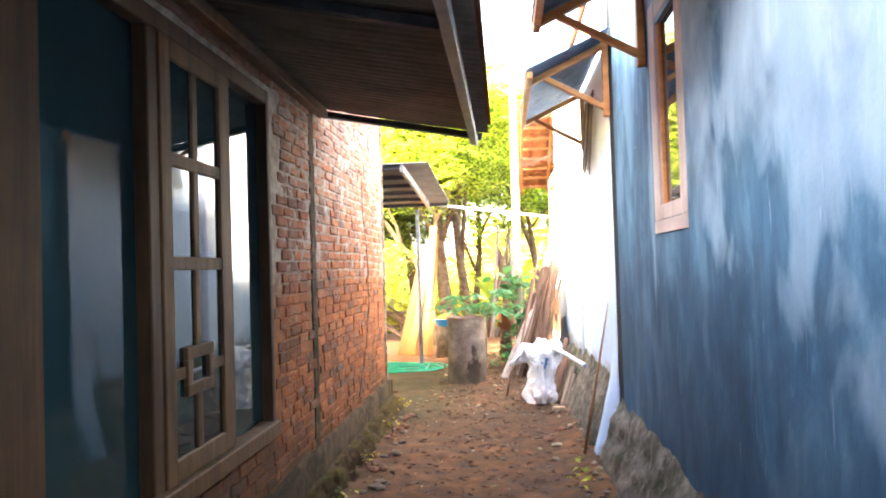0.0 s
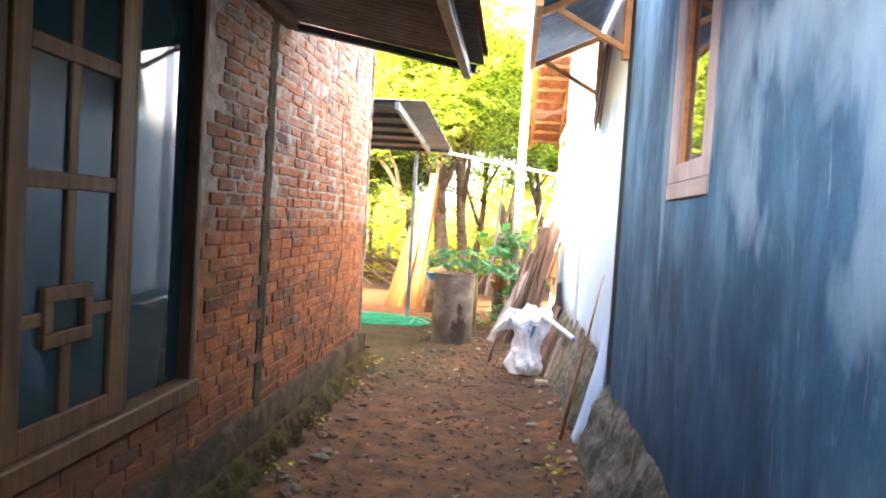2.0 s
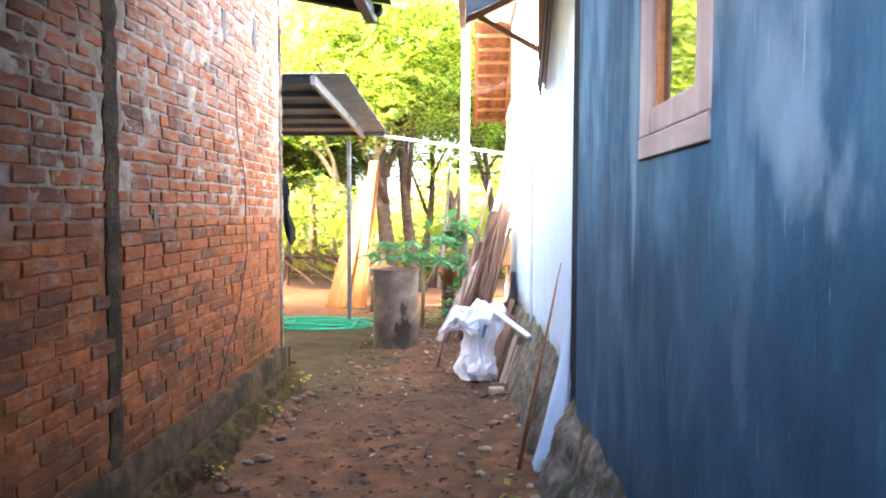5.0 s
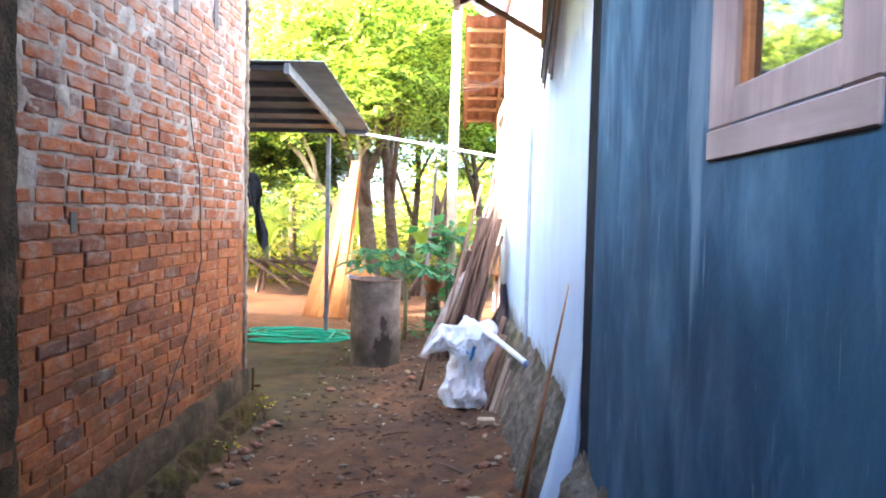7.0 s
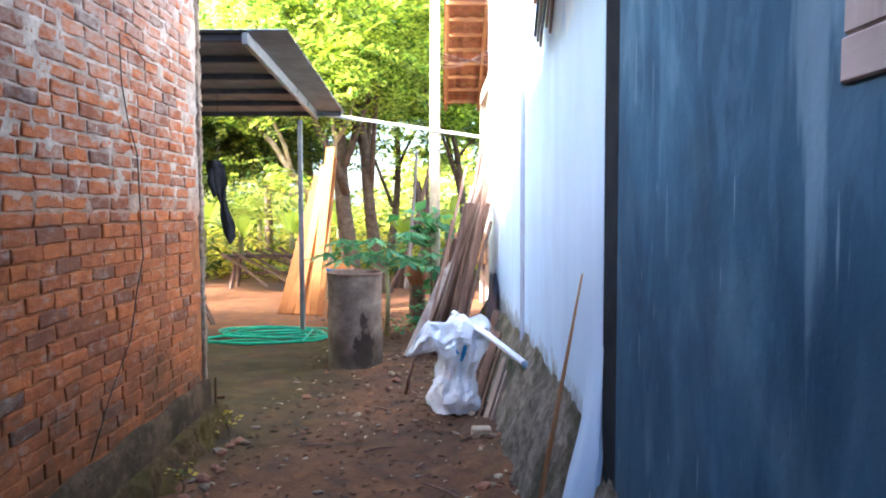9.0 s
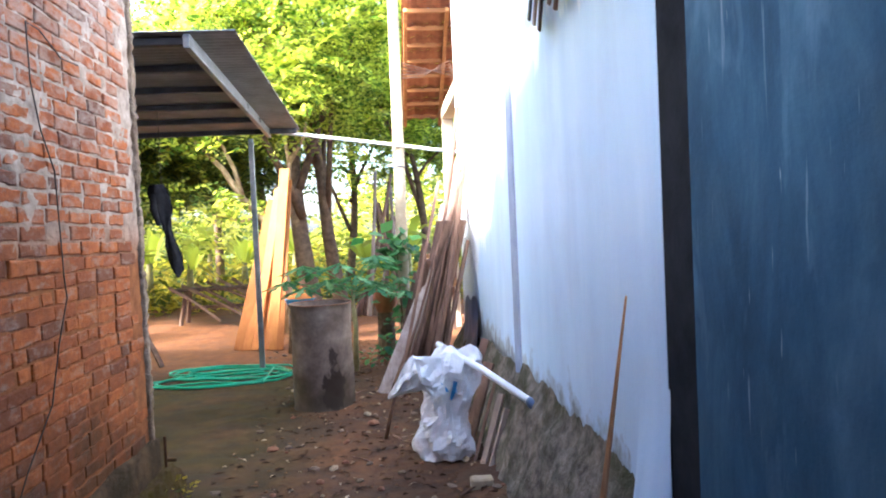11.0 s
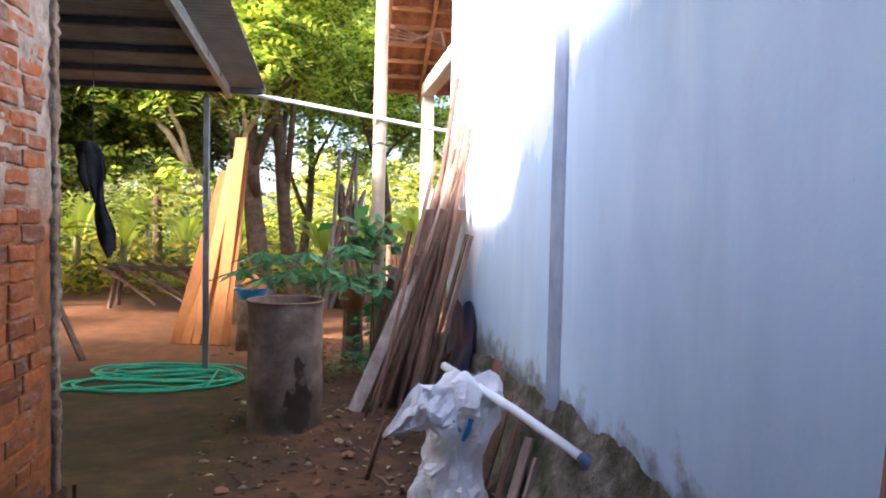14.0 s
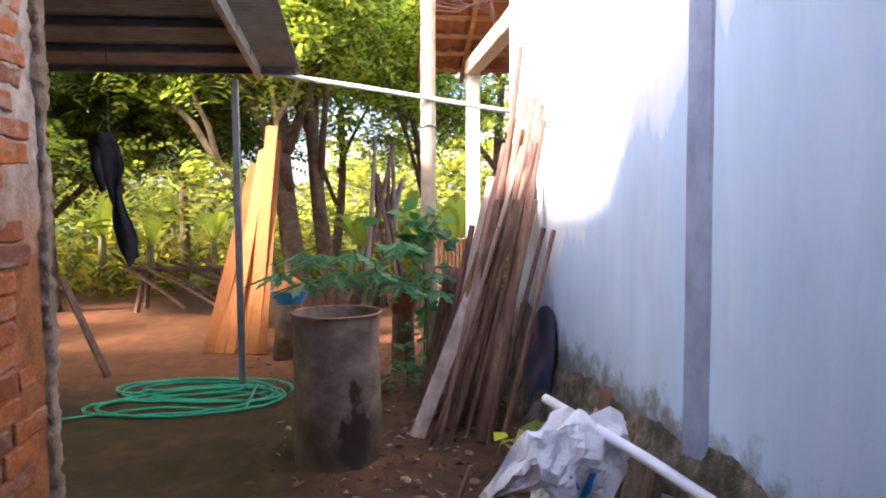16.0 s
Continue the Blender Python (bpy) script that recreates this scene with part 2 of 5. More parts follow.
    p.bump(p.calc("ADD", p.noise(30, 5, 0.7), p.noise(4, 3, 0.5)), 0.35, 0.006)
    return p.m


def plaster_pale():
    p = world_space(Mat("pale_render", 0.5, 0.0, 0.5))
    streak = p.noise(1.0, 6, 0.6, (2, 2.6, 0.35), 0.6)
    c = p.ramp(streak, (0.3, (0.48, 0.64, 0.82)), (0.55, (0.55, 0.70, 0.87)), (0.75, (0.63, 0.77, 0.91)))
    c = p.mix(p.ramp(p.noise(2.0, 5, 0.65, (1, 1, 0.6)), (0.48, 0.0), (0.72, 0.6)), c, (0.43, 0.54, 0.70))
    c = p.mix(p.ramp(p.noise(1.0, 4, 0.6, (1, 6, 0.6), 0.3), (0.55, 0.0), (0.74, 0.3)), c, (0.68, 0.80, 0.92))
    # whitewash above a ragged lower border; far end's bright skylight painted in as white
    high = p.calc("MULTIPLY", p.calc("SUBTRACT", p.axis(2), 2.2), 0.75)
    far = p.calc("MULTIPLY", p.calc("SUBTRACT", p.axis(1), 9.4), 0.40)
    whitening = p.calc("ADD", p.calc("ADD", p.noise(1.0, 5, 0.6, (1, 3.2, 0.7), 0.4), p.calc("MAXIMUM", far, -0.35)), high)
    c = p.mix(p.ramp(whitening, (0.50, 0.0), (0.53, 0.55), (0.85, 0.95)), c, (0.86, 0.89, 0.91))
    # pits and splashed dirt just above the footing
    c = p.mix(p.ramp(p.noise(26, 3, 0.6), (0.72, 0.0), (0.78, 0.5)), c, (0.38, 0.42, 0.52))
    dirt = p.calc("ADD", p.noise(6, 5, 0.7), p.calc("MULTIPLY", p.calc("SUBTRACT", 0.80, p.axis(2)), 1.6))
    dirt = p.calc("SUBTRACT", dirt, p.calc("MULTIPLY", p.calc("SUBTRACT", 6.85, p.axis(1)), 6.0, True))
    c = p.mix(p.ramp(dirt, (0.5, 0.0), (0.75, 0.85)), c, (0.13, 0.12, 0.11))
    p.color(c)
    p.bump(p.calc("ADD", p.noise(25, 5, 0.7), p.noise(3, 3, 0.5)), 0.3, 0.006)
    return p.m


def rubble_mat(name, c0, c1, moss):
    p = world_space(Mat(name, 0.95, 0.0, 0.15))
    n = p.noise(12, 6, 0.7)
    c = p.ramp(n, (0.3, c0), (0.7, c1))
    c = p.mix(p.ramp(p.noise(4.0, 5, 0.65), (0.42, 0.0), (0.62, 0.9)), c, moss)
    p.color(c)
    p.bump(p.calc("ADD", n, p.noise(50, 4, 0.7)), 0.9, 0.02)
    return p.m


def ground_mat():
    p = world_space(Mat("earth", 0.9, 0.0, 0.2))
    big, mid, fine = p.noise(0.55, 4, 0.6), p.noise(4.5, 5, 0.65), p.noise(38, 5, 0.7)
    c = p.ramp(mid, (0.3, (0.048, 0.020, 0.008)), (0.5, (0.135, 0.053, 0.019)), (0.76, (0.28, 0.122, 0.048)))
    # trodden red earth of the yard
    far = p.calc("MULTIPLY", p.calc("SUBTRACT", p.calc("ADD", p.axis(1), p.calc("MULTIPLY", big, 2.0)), 13.6), 0.7, True)
    c = p.mix(far, c, p.ramp(mid, (0.3, (0.13, 0.046, 0.016)), (0.7, (0.27, 0.105, 0.038))))
    # mossy film on the packed strip beside the house
    shift = p.calc("MULTIPLY", p.calc("SUBTRACT", 9.0, p.axis(1)), 0.8, True)
    side = p.calc("MULTIPLY", p.calc("ADD", p.calc("ADD", p.axis(0), 0.35), p.calc("MULTIPLY", shift, 0.70)), -1.6, True)
    near = p.calc("MULTIPLY", p.calc("SUBTRACT", 13.2, p.axis(1)), 1.5, True)
    moss = p.calc("MULTIPLY", p.calc("MULTIPLY", side, near), p.ramp(p.noise(1.6, 4, 0.6), (0.3, 0.1), (0.6, 0.85)))
    c = p.mix(moss, c, p.ramp(mid, (0.3, (0.036, 0.022, 0.006)), (0.7, (0.095, 0.062, 0.016))))
    # a little green at the feet of the right wall
    rim = p.calc("MULTIPLY", p.calc("SUBTRACT", p.axis(0), 0.35), 2.5, True)
    c = p.mix(p.calc("MULTIPLY", p.calc("MULTIPLY", rim, near), p.ramp(p.noise(3.2, 4, 0.6), (0.5, 0.0), (0.65, 0.7))), c, (0.075, 0.085, 0.028))
    wild = p.calc("MULTIPLY", p.calc("SUBTRACT", p.axis(1), 21.0), 0.5, True)
    c = p.mix(wild, c, p.ramp(mid, (0.3, (0.06, 0.10, 0.02)), (0.7, (0.16, 0.22, 0.05))))
    c = p.mix(p.ramp(fine, (0.5, 0.0), (0.8, 0.4)), c, (0.28, 0.18, 0.11))
    # wet patches on the earth towards the right wall
    darker = p.calc("MULTIPLY", p.calc("MULTIPLY", p.calc("ADD", p.axis(0), 0.25), 2.0, True), near)
    c = p.mix(p.calc("MULTIPLY", darker, p.ramp(p.noise(1.3, 4, 0.6), (0.48, 0.0), (0.66, 0.6))), c, (0.06, 0.034, 0.022))
    # damp middle ground, darkened further with canopy shade put into the colour
    soak_shade = p.calc("MULTIPLY", p.calc("MULTIPLY", p.calc("SUBTRACT", p.axis(1), 6.9), 0.5, True), p.calc("MULTIPLY", p.calc("SUBTRACT", 13.6, p.axis(1)), 1.0, True))
    c = p.mix(p.calc("MULTIPLY", soak_shade, p.ramp(p.noise(0.9, 5, 0.65), (0.3, 0.35), (0.6, 0.85))), c, p.ramp(mid, (0.3, (0.028, 0.016, 0.010)), (0.7, (0.085, 0.048, 0.029))))
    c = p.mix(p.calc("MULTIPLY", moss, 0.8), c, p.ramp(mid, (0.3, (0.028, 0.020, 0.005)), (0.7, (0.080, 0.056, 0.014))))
    p.color(c)
    p.rough(p.ramp(mid, (0.3, 0.75), (0.6, 0.97)))
    p.bump(p.calc("ADD", p.calc("MULTIPLY", fine, 0.6), mid), 0.6, 0.025)
    return p.m


def leaf_mat(name, dark, light, trans=0.45):
    m = bpy.data.materials.new(name)
    m.use_nodes = True
    n, l = m.node_tree.nodes, m.node_tree.links
    p = n["Principled BSDF"]
    p.inputs["Roughness"].default_value, p.inputs["Specular IOR Level"].default_value = 0.5, 0.35
    geo = n.new("ShaderNodeNewGeometry")
    ramp = n.new("ShaderNodeValToRGB")
    ramp.color_ramp.elements[0].color = (*dark, 1)
    ramp.color_ramp.elements[1].color = (*light, 1)
    ramp.color_ramp.elements[0].position, ramp.color_ramp.elements[1].position = 0.18, 0.85
    l.new(geo.outputs["Random Per Island"], ramp.inputs[0])
    l.new(ramp.outputs[0], p.inputs["Base Color"])
    t = n.new("ShaderNodeBsdfTranslucent")
    warm = n.new("ShaderNodeMix")
    warm.data_type, warm.blend_type = "RGBA", "MULTIPLY"
    warm.inputs[0].default_value = 1.0
    warm.inputs[7].default_value = (2.4, 2.4, 1.15, 1)
    l.new(ramp.outputs[0], warm.inputs[6])
    l.new(warm.outputs[2], t.inputs["Color"])
    mix = n.new("ShaderNodeMixShader")
    mix.inputs[0].default_value = trans
    l.new(p.outputs[0], mix.inputs[1])
    l.new(t.outputs[0], mix.inputs[2])
    l.new(mix.outputs[0], n["Material Output"].inputs[0])
    return m


def simple(name, c0, c1, scale=8.0, roughness=0.6, metallic=0.0, bump=0.2, depth=0.004, specular=0.4):
    s = Mat(name, roughness, metallic, specular)
    n = s.noise(scale, 5, 0.65)
    s.color(s.ramp(n, (0.3, c0), (0.7, c1)))
    s.bump(s.calc("ADD", n, s.noise(scale * 6, 4, 0.7)), bump, depth)
    return s.m


def glass_mat():
    g = Mat("window_glass", 0.03, 0.0, 0.5)
    g.p.inputs["IOR"].default_value = 1.36
    g.color((0.016, 0.040, 0.043))
    g.bump(g.noise(1.5, 2, 0.5), 0.02, 0.01)
    return g.m


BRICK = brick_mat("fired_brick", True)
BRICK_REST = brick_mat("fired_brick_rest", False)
MORTAR = mortar_mat()
BLUE = plaster_blue()
PALE = plaster_pale()
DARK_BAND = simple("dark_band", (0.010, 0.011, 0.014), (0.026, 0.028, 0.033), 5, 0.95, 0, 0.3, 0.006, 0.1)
GREY_BAND = simple("grey_band", (0.20, 0.24, 0.34), (0.31, 0.36, 0.48), 6, 0.8)
RUBBLE = rubble_mat("rubble", (0.075, 0.060, 0.045), (0.33, 0.27, 0.21), (0.055, 0.055, 0.026))
PLINTH = rubble_mat("plinth_cement", (0.055, 0.033, 0.018), (0.13, 0.078, 0.04), (0.032, 0.022, 0.010))
MOSS = rubble_mat("mossy_ledge", (0.028, 0.017, 0.008), (0.12, 0.068, 0.030), (0.082, 0.058, 0.012))
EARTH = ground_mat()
GLASS = glass_mat()
FRAME_WOOD = wood("frame_wood", (0.042, 0.019, 0.009), (0.11, 0.052, 0.022), 18, 2, 0.7, False)
CASEMENT_WOOD = wood("casement_wood", (0.065, 0.029, 0.011), (0.18, 0.088, 0.034), 18, 2, 0.7, False)
PINK_WOOD = wood("window_wood", (0.33, 0.26, 0.24), (0.47, 0.38, 0.35), 16, 2, 0.75, False)
SILL_WOOD = wood("sill_wood", (0.30, 0.235, 0.215), (0.44, 0.355, 0.33), 16, 1, 0.75, False)
ORANGE_WOOD = wood("orange_wood", (0.30, 0.12, 0.04), (0.55, 0.25, 0.09), 16, 0, 0.6, False)
SAWN = wood("fresh_sawn_wood", (0.31, 0.092, 0.018), (0.50, 0.195, 0.045), 16, 2, 0.7)
OLD_WOOD = wood("weathered_wood", (0.055, 0.027, 0.018), (0.34, 0.20, 0.14), 20, 2, 0.85)
GREY_WOOD = wood("grey_wood", (0.20, 0.14, 0.11), (0.46, 0.36, 0.29), 22, 2, 0.85)
BARK = simple("bark", (0.075, 0.048, 0.030), (0.22, 0.145, 0.09), 9, 0.95, 0, 0.9, 0.03, 0.1)
BAMBOO = simple("bamboo", (0.30, 0.225, 0.14), (0.50, 0.41, 0.285), 5, 0.5)
ZINC = simple("zinc_sheet", (0.20, 0.19, 0.18), (0.34, 0.32, 0.30), 4, 0.45, 0.6, 0.15)
OLD_ZINC = simple("old_zinc_sheet", (0.14, 0.12, 0.10), (0.30, 0.26, 0.22), 3, 0.55, 0.4, 0.2)
BLUE_ZINC = simple("blue_zinc_sheet", (0.10, 0.16, 0.24), (0.22, 0.30, 0.40), 6, 0.5, 0.3, 0.15)
STEEL = simple("grey_steel", (0.13, 0.135, 0.14), (0.24, 0.25, 0.26), 7, 0.5, 0.5, 0.1)
DARK_STEEL = simple("dark_steel", (0.03, 0.03, 0.035), (0.07, 0.07, 0.08), 7, 0.6, 0.2, 0.1)
TILE = simple("clay_roof_tile", (0.20, 0.068, 0.032), (0.38, 0.14, 0.06), 6, 0.9, 0, 0.4)
PVC = simple("white_pvc", (0.68, 0.70, 0.72), (0.80, 0.82, 0.84), 5, 0.35, 0, 0.05)
CREAM = simple("cream_paint", (0.58, 0.50, 0.36), (0.72, 0.64, 0.48), 5, 0.6, 0, 0.15)
NAVY = simple("navy_plastic", (0.02, 0.04, 0.10), (0.04, 0.08, 0.17), 8, 0.4, 0, 0.1)
BLUE_PLASTIC = simple("blue_plastic", (0.02, 0.22, 0.55), (0.03, 0.32, 0.70), 6, 0.4, 0, 0.1)
HOSE = simple("green_hose", (0.01, 0.26, 0.13), (0.03, 0.42, 0.23), 9, 0.4, 0, 0.05)
CLOTH = simple("black_cloth", (0.008, 0.009, 0.012), (0.022, 0.022, 0.028), 14, 0.95, 0, 0.5, 0.01, 0.1)
INNER = simple("inner_plaster", (0.16, 0.17, 0.16), (0.22, 0.23, 0.22), 3, 0.9)
STONE = simple("stone_chip", (0.10, 0.065, 0.042), (0.27, 0.19, 0.13), 12, 0.9, 0, 0.5)
WIRE = simple("black_wire", (0.03, 0.018, 0.012), (0.06, 0.038, 0.025), 9, 0.6)
LEAF_TREE = leaf_mat("tree_leaf", (0.055, 0.100, 0.020), (0.41, 0.43, 0.10), 0.62)
LEAF_DARK = leaf_mat("dark_leaf", (0.026, 0.058, 0.013), (0.17, 0.20, 0.038), 0.48)
LEAF_BANANA = leaf_mat("banana_leaf", (0.15, 0.21, 0.04), (0.42, 0.40, 0.10), 0.55)
LEAF_FAR = leaf_mat("woodland_leaf", (0.050, 0.072, 0.014), (0.38, 0.34, 0.065), 0.55)
LEAF_PAPAYA = leaf_mat("papaya_leaf", (0.030, 0.115, 0.050), (0.12, 0.25, 0.13), 0.35)
LEAF_UNDER = leaf_mat("undergrowth_leaf", (0.055, 0.062, 0.011), (0.37, 0.27, 0.045), 0.5)
CORNER_CEMENT = rubble_mat("corner_cement", (0.17, 0.115, 0.075), (0.40, 0.30, 0.215), (0.13, 0.080, 0.048))
PALE_PLANK = wood("pale_plank", (0.25, 0.18, 0.145), (0.52, 0.43, 0.37), 20, 2, 0.85, False)
STICK = wood("brown_stick", (0.16, 0.065, 0.025), (0.34, 0.16, 0.07), 20, 2, 0.7, False)

# ---- the setting ----
LX, RX = -1.42, 0.97           # faces of the two house walls
CORNER, BAND, ENDY = 8.81, 6.44, 12.9   # brick corner; dark band; far end of the pale wall
WEST_TOP = 4.3                # top of the brickwork


def ground_height(x, y):
    h = 0.02 * lay_noise((x, y, 0), 0.7) + 0.018 * lay_noise((x, y, 3), 3.1) + 0.012 * lay_noise((x, y, 7), 8.0)
    if x < -0.9:
        h += 0.05 * min(1, (-0.9 - x) / 0.5) * (1 if y < CORNER else max(0, 1 - (y - CORNER)))
    if x > 0.4:
        h += 0.10 * min(1, (x - 0.4) / 0.5) * (1 if y < 12 else max(0, 1 - (y - 12)))
    if y > 24:
        h += 0.3 * min(1, (y - 24) / 10)
    return h


def lines(stops):
    out = []
    for a, b, step in stops:
        n = max(1, round((b - a) / step))
        out += [a + (b - a) * i / n for i in range(n)]
    return out + [stops[-1][1]]


g = Geo().grid(lines([(-900, -60, 420), (-60, -12, 8), (-12, -3, 0.6), (-3, -1.6, 0.12), (-1.6, 1.3, 0.05), (1.3, 4, 0.3), (4, 12, 2), (12, 60, 12), (60, 900, 420)]),
               lines([(-900, -60, 420), (-60, -6, 9), (-6, 3, 0.3), (3, 14, 0.06), (14, 20, 0.15), (20, 40, 0.8), (40, 80, 10), (80, 900, 410)]),
               lambda x, y: (x, y, ground_height(x, y)))
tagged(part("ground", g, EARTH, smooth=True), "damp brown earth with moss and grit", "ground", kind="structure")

# brick house: mortar core with the window opening
WIN_Y0, WIN_Y1, WIN_Z0, WIN_Z1 = 2.0, 4.50, 0.765, 2.86
core = thing("wall_west", (LX - 0.08, 3, 0), "red brick wall with rough pale mortar", "wall", kind="structure")
g = Geo()
back, face = LX - 0.16, LX - 0.012
for y0, y1, z0, z1 in ((-5, WIN_Y0, 0, WEST_TOP), (WIN_Y0, WIN_Y1, 0, WIN_Z0), (WIN_Y0, WIN_Y1, WIN_Z1, WEST_TOP), (WIN_Y1, CORNER - 0.02, 0, WEST_TOP)):
    g.box((back, y0, z0), (face, y1, z1))
# unseen rear walls, run out to x = -11 to stop sun under the canopy
g.box((-11, CORNER - 0.17, 0), (back, CORNER - 0.02, WEST_TOP))
g.box((-11, -5, 0), (back, -4.85, WEST_TOP))
g.box((-11.15, -5, 0), (-11, CORNER - 0.02, WEST_TOP))
part("mortar", g, MORTAR, core)
# cement column that ties the brickwork, and the rendered corner
g = Geo().grid(span(0.1, 3.0, 120), (0, 1, 2, 3, 4, 5), lambda z, k: (
    LX + (-0.03, 0.0, 0.004, 0.004, 0.0, -0.03)[k] + 0.007 * lay_noise((0, k, z), 9), (5.455, 5.46, 5.49, 5.56, 5.60, 5.605)[k] + 0.022 * lay_noise((k, 0, z), 11), z))
part("cement_column", g, PLINTH, core, "dark cement tie column")
g = Geo().grid(span(0.3, WEST_TOP, 240), (0, 1, 2, 3, 4), lambda z, k: (
    (LX - 0.02, LX + 0.008, LX + 0.012, LX - 0.01, LX - 0.10)[k] + 0.010 * lay_noise((0, k, z), 5) + 0.012 * lay_noise((0, k, z), 31),
    (CORNER - 0.07, CORNER - 0.065, CORNER - 0.005, CORNER + 0.01, CORNER + 0.012)[k] + 0.020 * lay_noise((k, 0, z), 7) + 0.026 * lay_noise((k, 0, z), 26), z))
part("corner_render", g, CORNER_CEMENT, core, "rough grey cement corner strip", True)
# footing and mossy ledge
g = Geo().grid(span(-4.5, CORNER + 0.02, 190), (0, 1, 2, 3), lambda y, k: (
    LX + (0.0, 0.028, 0.035, 0.05)[k] + 0.012 * lay_noise((k, y, 0), 4), y, (0.42, 0.40, 0.22, -0.02)[k] + 0.02 * lay_noise((3, y, k), 3)))
part("footing", g, PLINTH, core, "stained cement footing", True)
def ledge(y, s):
    rough = 0.05 * lay_noise((s, y, 0), 3) + 0.05 * lay_noise((s * 2, y, 2), 9) + 0.035 * lay_noise((s * 2, y, 4), 22)
    drop = 0.03 * s if s < 0.35 else 0.0105 + 0.22 * ((s - 0.35) / 0.65) ** 0.8
    return (LX + 0.02 + 0.19 * s + rough * 0.6 * min(1, 3 * s), y, 0.205 - drop + rough * (0.25 + 0.9 * math.sin(math.pi * max(0, s - 0.2) / 0.8)))


g = Geo().grid(lines([(-4.5, 2.5, 0.1), (2.5, CORNER + 0.14, 0.022)]), span(0, 1, 11), ledge)
part("ledge", g, MOSS, core, "mossy crumbling ledge", True)
# the room behind the window
g = Geo()
g.box((-10.9, -4.8, 0.02), (back - 0.01, CORNER - 0.2, 0.12))
tagged(part("floor_house", g, INNER), "grey cement floor inside the house", "floor", kind="structure")
g = Geo()
g.box((-10.9, -4.8, 3.3), (back - 0.01, CORNER - 0.2, 3.35))
tagged(part("ceiling_house", g, INNER), "plain ceiling inside the house", "ceiling", kind="structure")
g = Geo()
g.box((-4.4, -4.8, 0.12), (-4.3, CORNER - 0.2, 3.3))
tagged(part("wall_house_inner", g, INNER), "plain inner wall of the house", "wall", kind="structure")
g = Geo()
g.box((-11.2, 5.9, WEST_TOP), (LX + 0.02, CORNER + 0.05, WEST_TOP + 0.10))
tagged(part("roof_west", g, OLD_ZINC), "flat zinc roof of the brick house", "roof", kind="structure")
# ridge is unseen; its height is set to keep sun off the right wall
g = Geo()
for dz in (0.0, 0.03):
    g.grid((-9.0, -4.5, -0.36), (-5.2, 5.9), lambda x, y, dz=dz: (x, y, 3.05 + dz + (4.55 if x == -4.5 else 0)))
tagged(part("roof_front", g, TILE), "steep clay tile roof over the brick house front, unseen ridge raised for shade", "roof", kind="structure")

# right house: grey render, dark band, pale render
WRY0, WRY1, WRZ0, WRZ1 = 3.97, 4.60, 1.98, 3.15
east = thing("wall_east", (RX + 0.1, 4, 0), "cement-rendered house wall, blue-grey then pale", "wall", kind="structure")


g = Geo()
for y0, y1, z0, z1 in ((-5, WRY0, 0, 4.4), (WRY0, WRY1, 0, WRZ0), (WRY0, WRY1, WRZ1, 4.4), (WRY1, BAND - 0.22, 0, 4.4)):
    g.box((RX, y0, z0), (RX + 0.18, y1, z1))
g.box((RX + 0.18, -5, 0), (6, -4.85, 4.4))
g.box((6, -5, 0), (6.15, ENDY, 4.4))
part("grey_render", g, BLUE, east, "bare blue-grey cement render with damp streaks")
# near-black strip set flush with the wall face
part("dark_band", Geo().box((RX - 0.001, BAND - 0.22, 0), (RX + 0.18, BAND, 4.4)), DARK_BAND, east, "near-black vertical band between the two wall parts")
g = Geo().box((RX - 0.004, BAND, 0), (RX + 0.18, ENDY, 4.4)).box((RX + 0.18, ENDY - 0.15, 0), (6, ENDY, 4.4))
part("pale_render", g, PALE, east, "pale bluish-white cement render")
g = Geo().grid(span(0.3, 4.4, 60), (0, 1, 2, 3), lambda z, k: (RX - (0.004, 0.016, 0.016, 0.004)[k], (9.08, 9.09, 9.29, 9.30)[k] + 0.008 * lay_noise((k, 1, z), 2), z))
part("grey_band", g, GREY_BAND, east, "grey cement band")
# the near end of the pale render curls outwards over its footing
def curl(y, z):
    out = 0.225 * max(0.0, 1 - z / 1.0) ** 1.25 * max(0.0, min(1.0, (y - BAND + 0.05) / 0.12)) * max(0.0, min(1.0, (6.80 - y) / 0.16))
    return (RX - 0.006 - out - 0.004 * lay_noise((0, y, z), 5), y, z)


g = Geo().grid(span(BAND - 0.02, 6.70, 14), span(-0.02, 1.1, 40), curl)
g.grid(span(BAND - 0.02, 6.70, 14), span(-0.02, 1.1, 40), lambda y, z: (min(RX + 0.01, curl(y, z)[0] + 0.02), y, z))
part("render_curl", g, PALE, east, "pale render bulging out at the wall's foot", True)
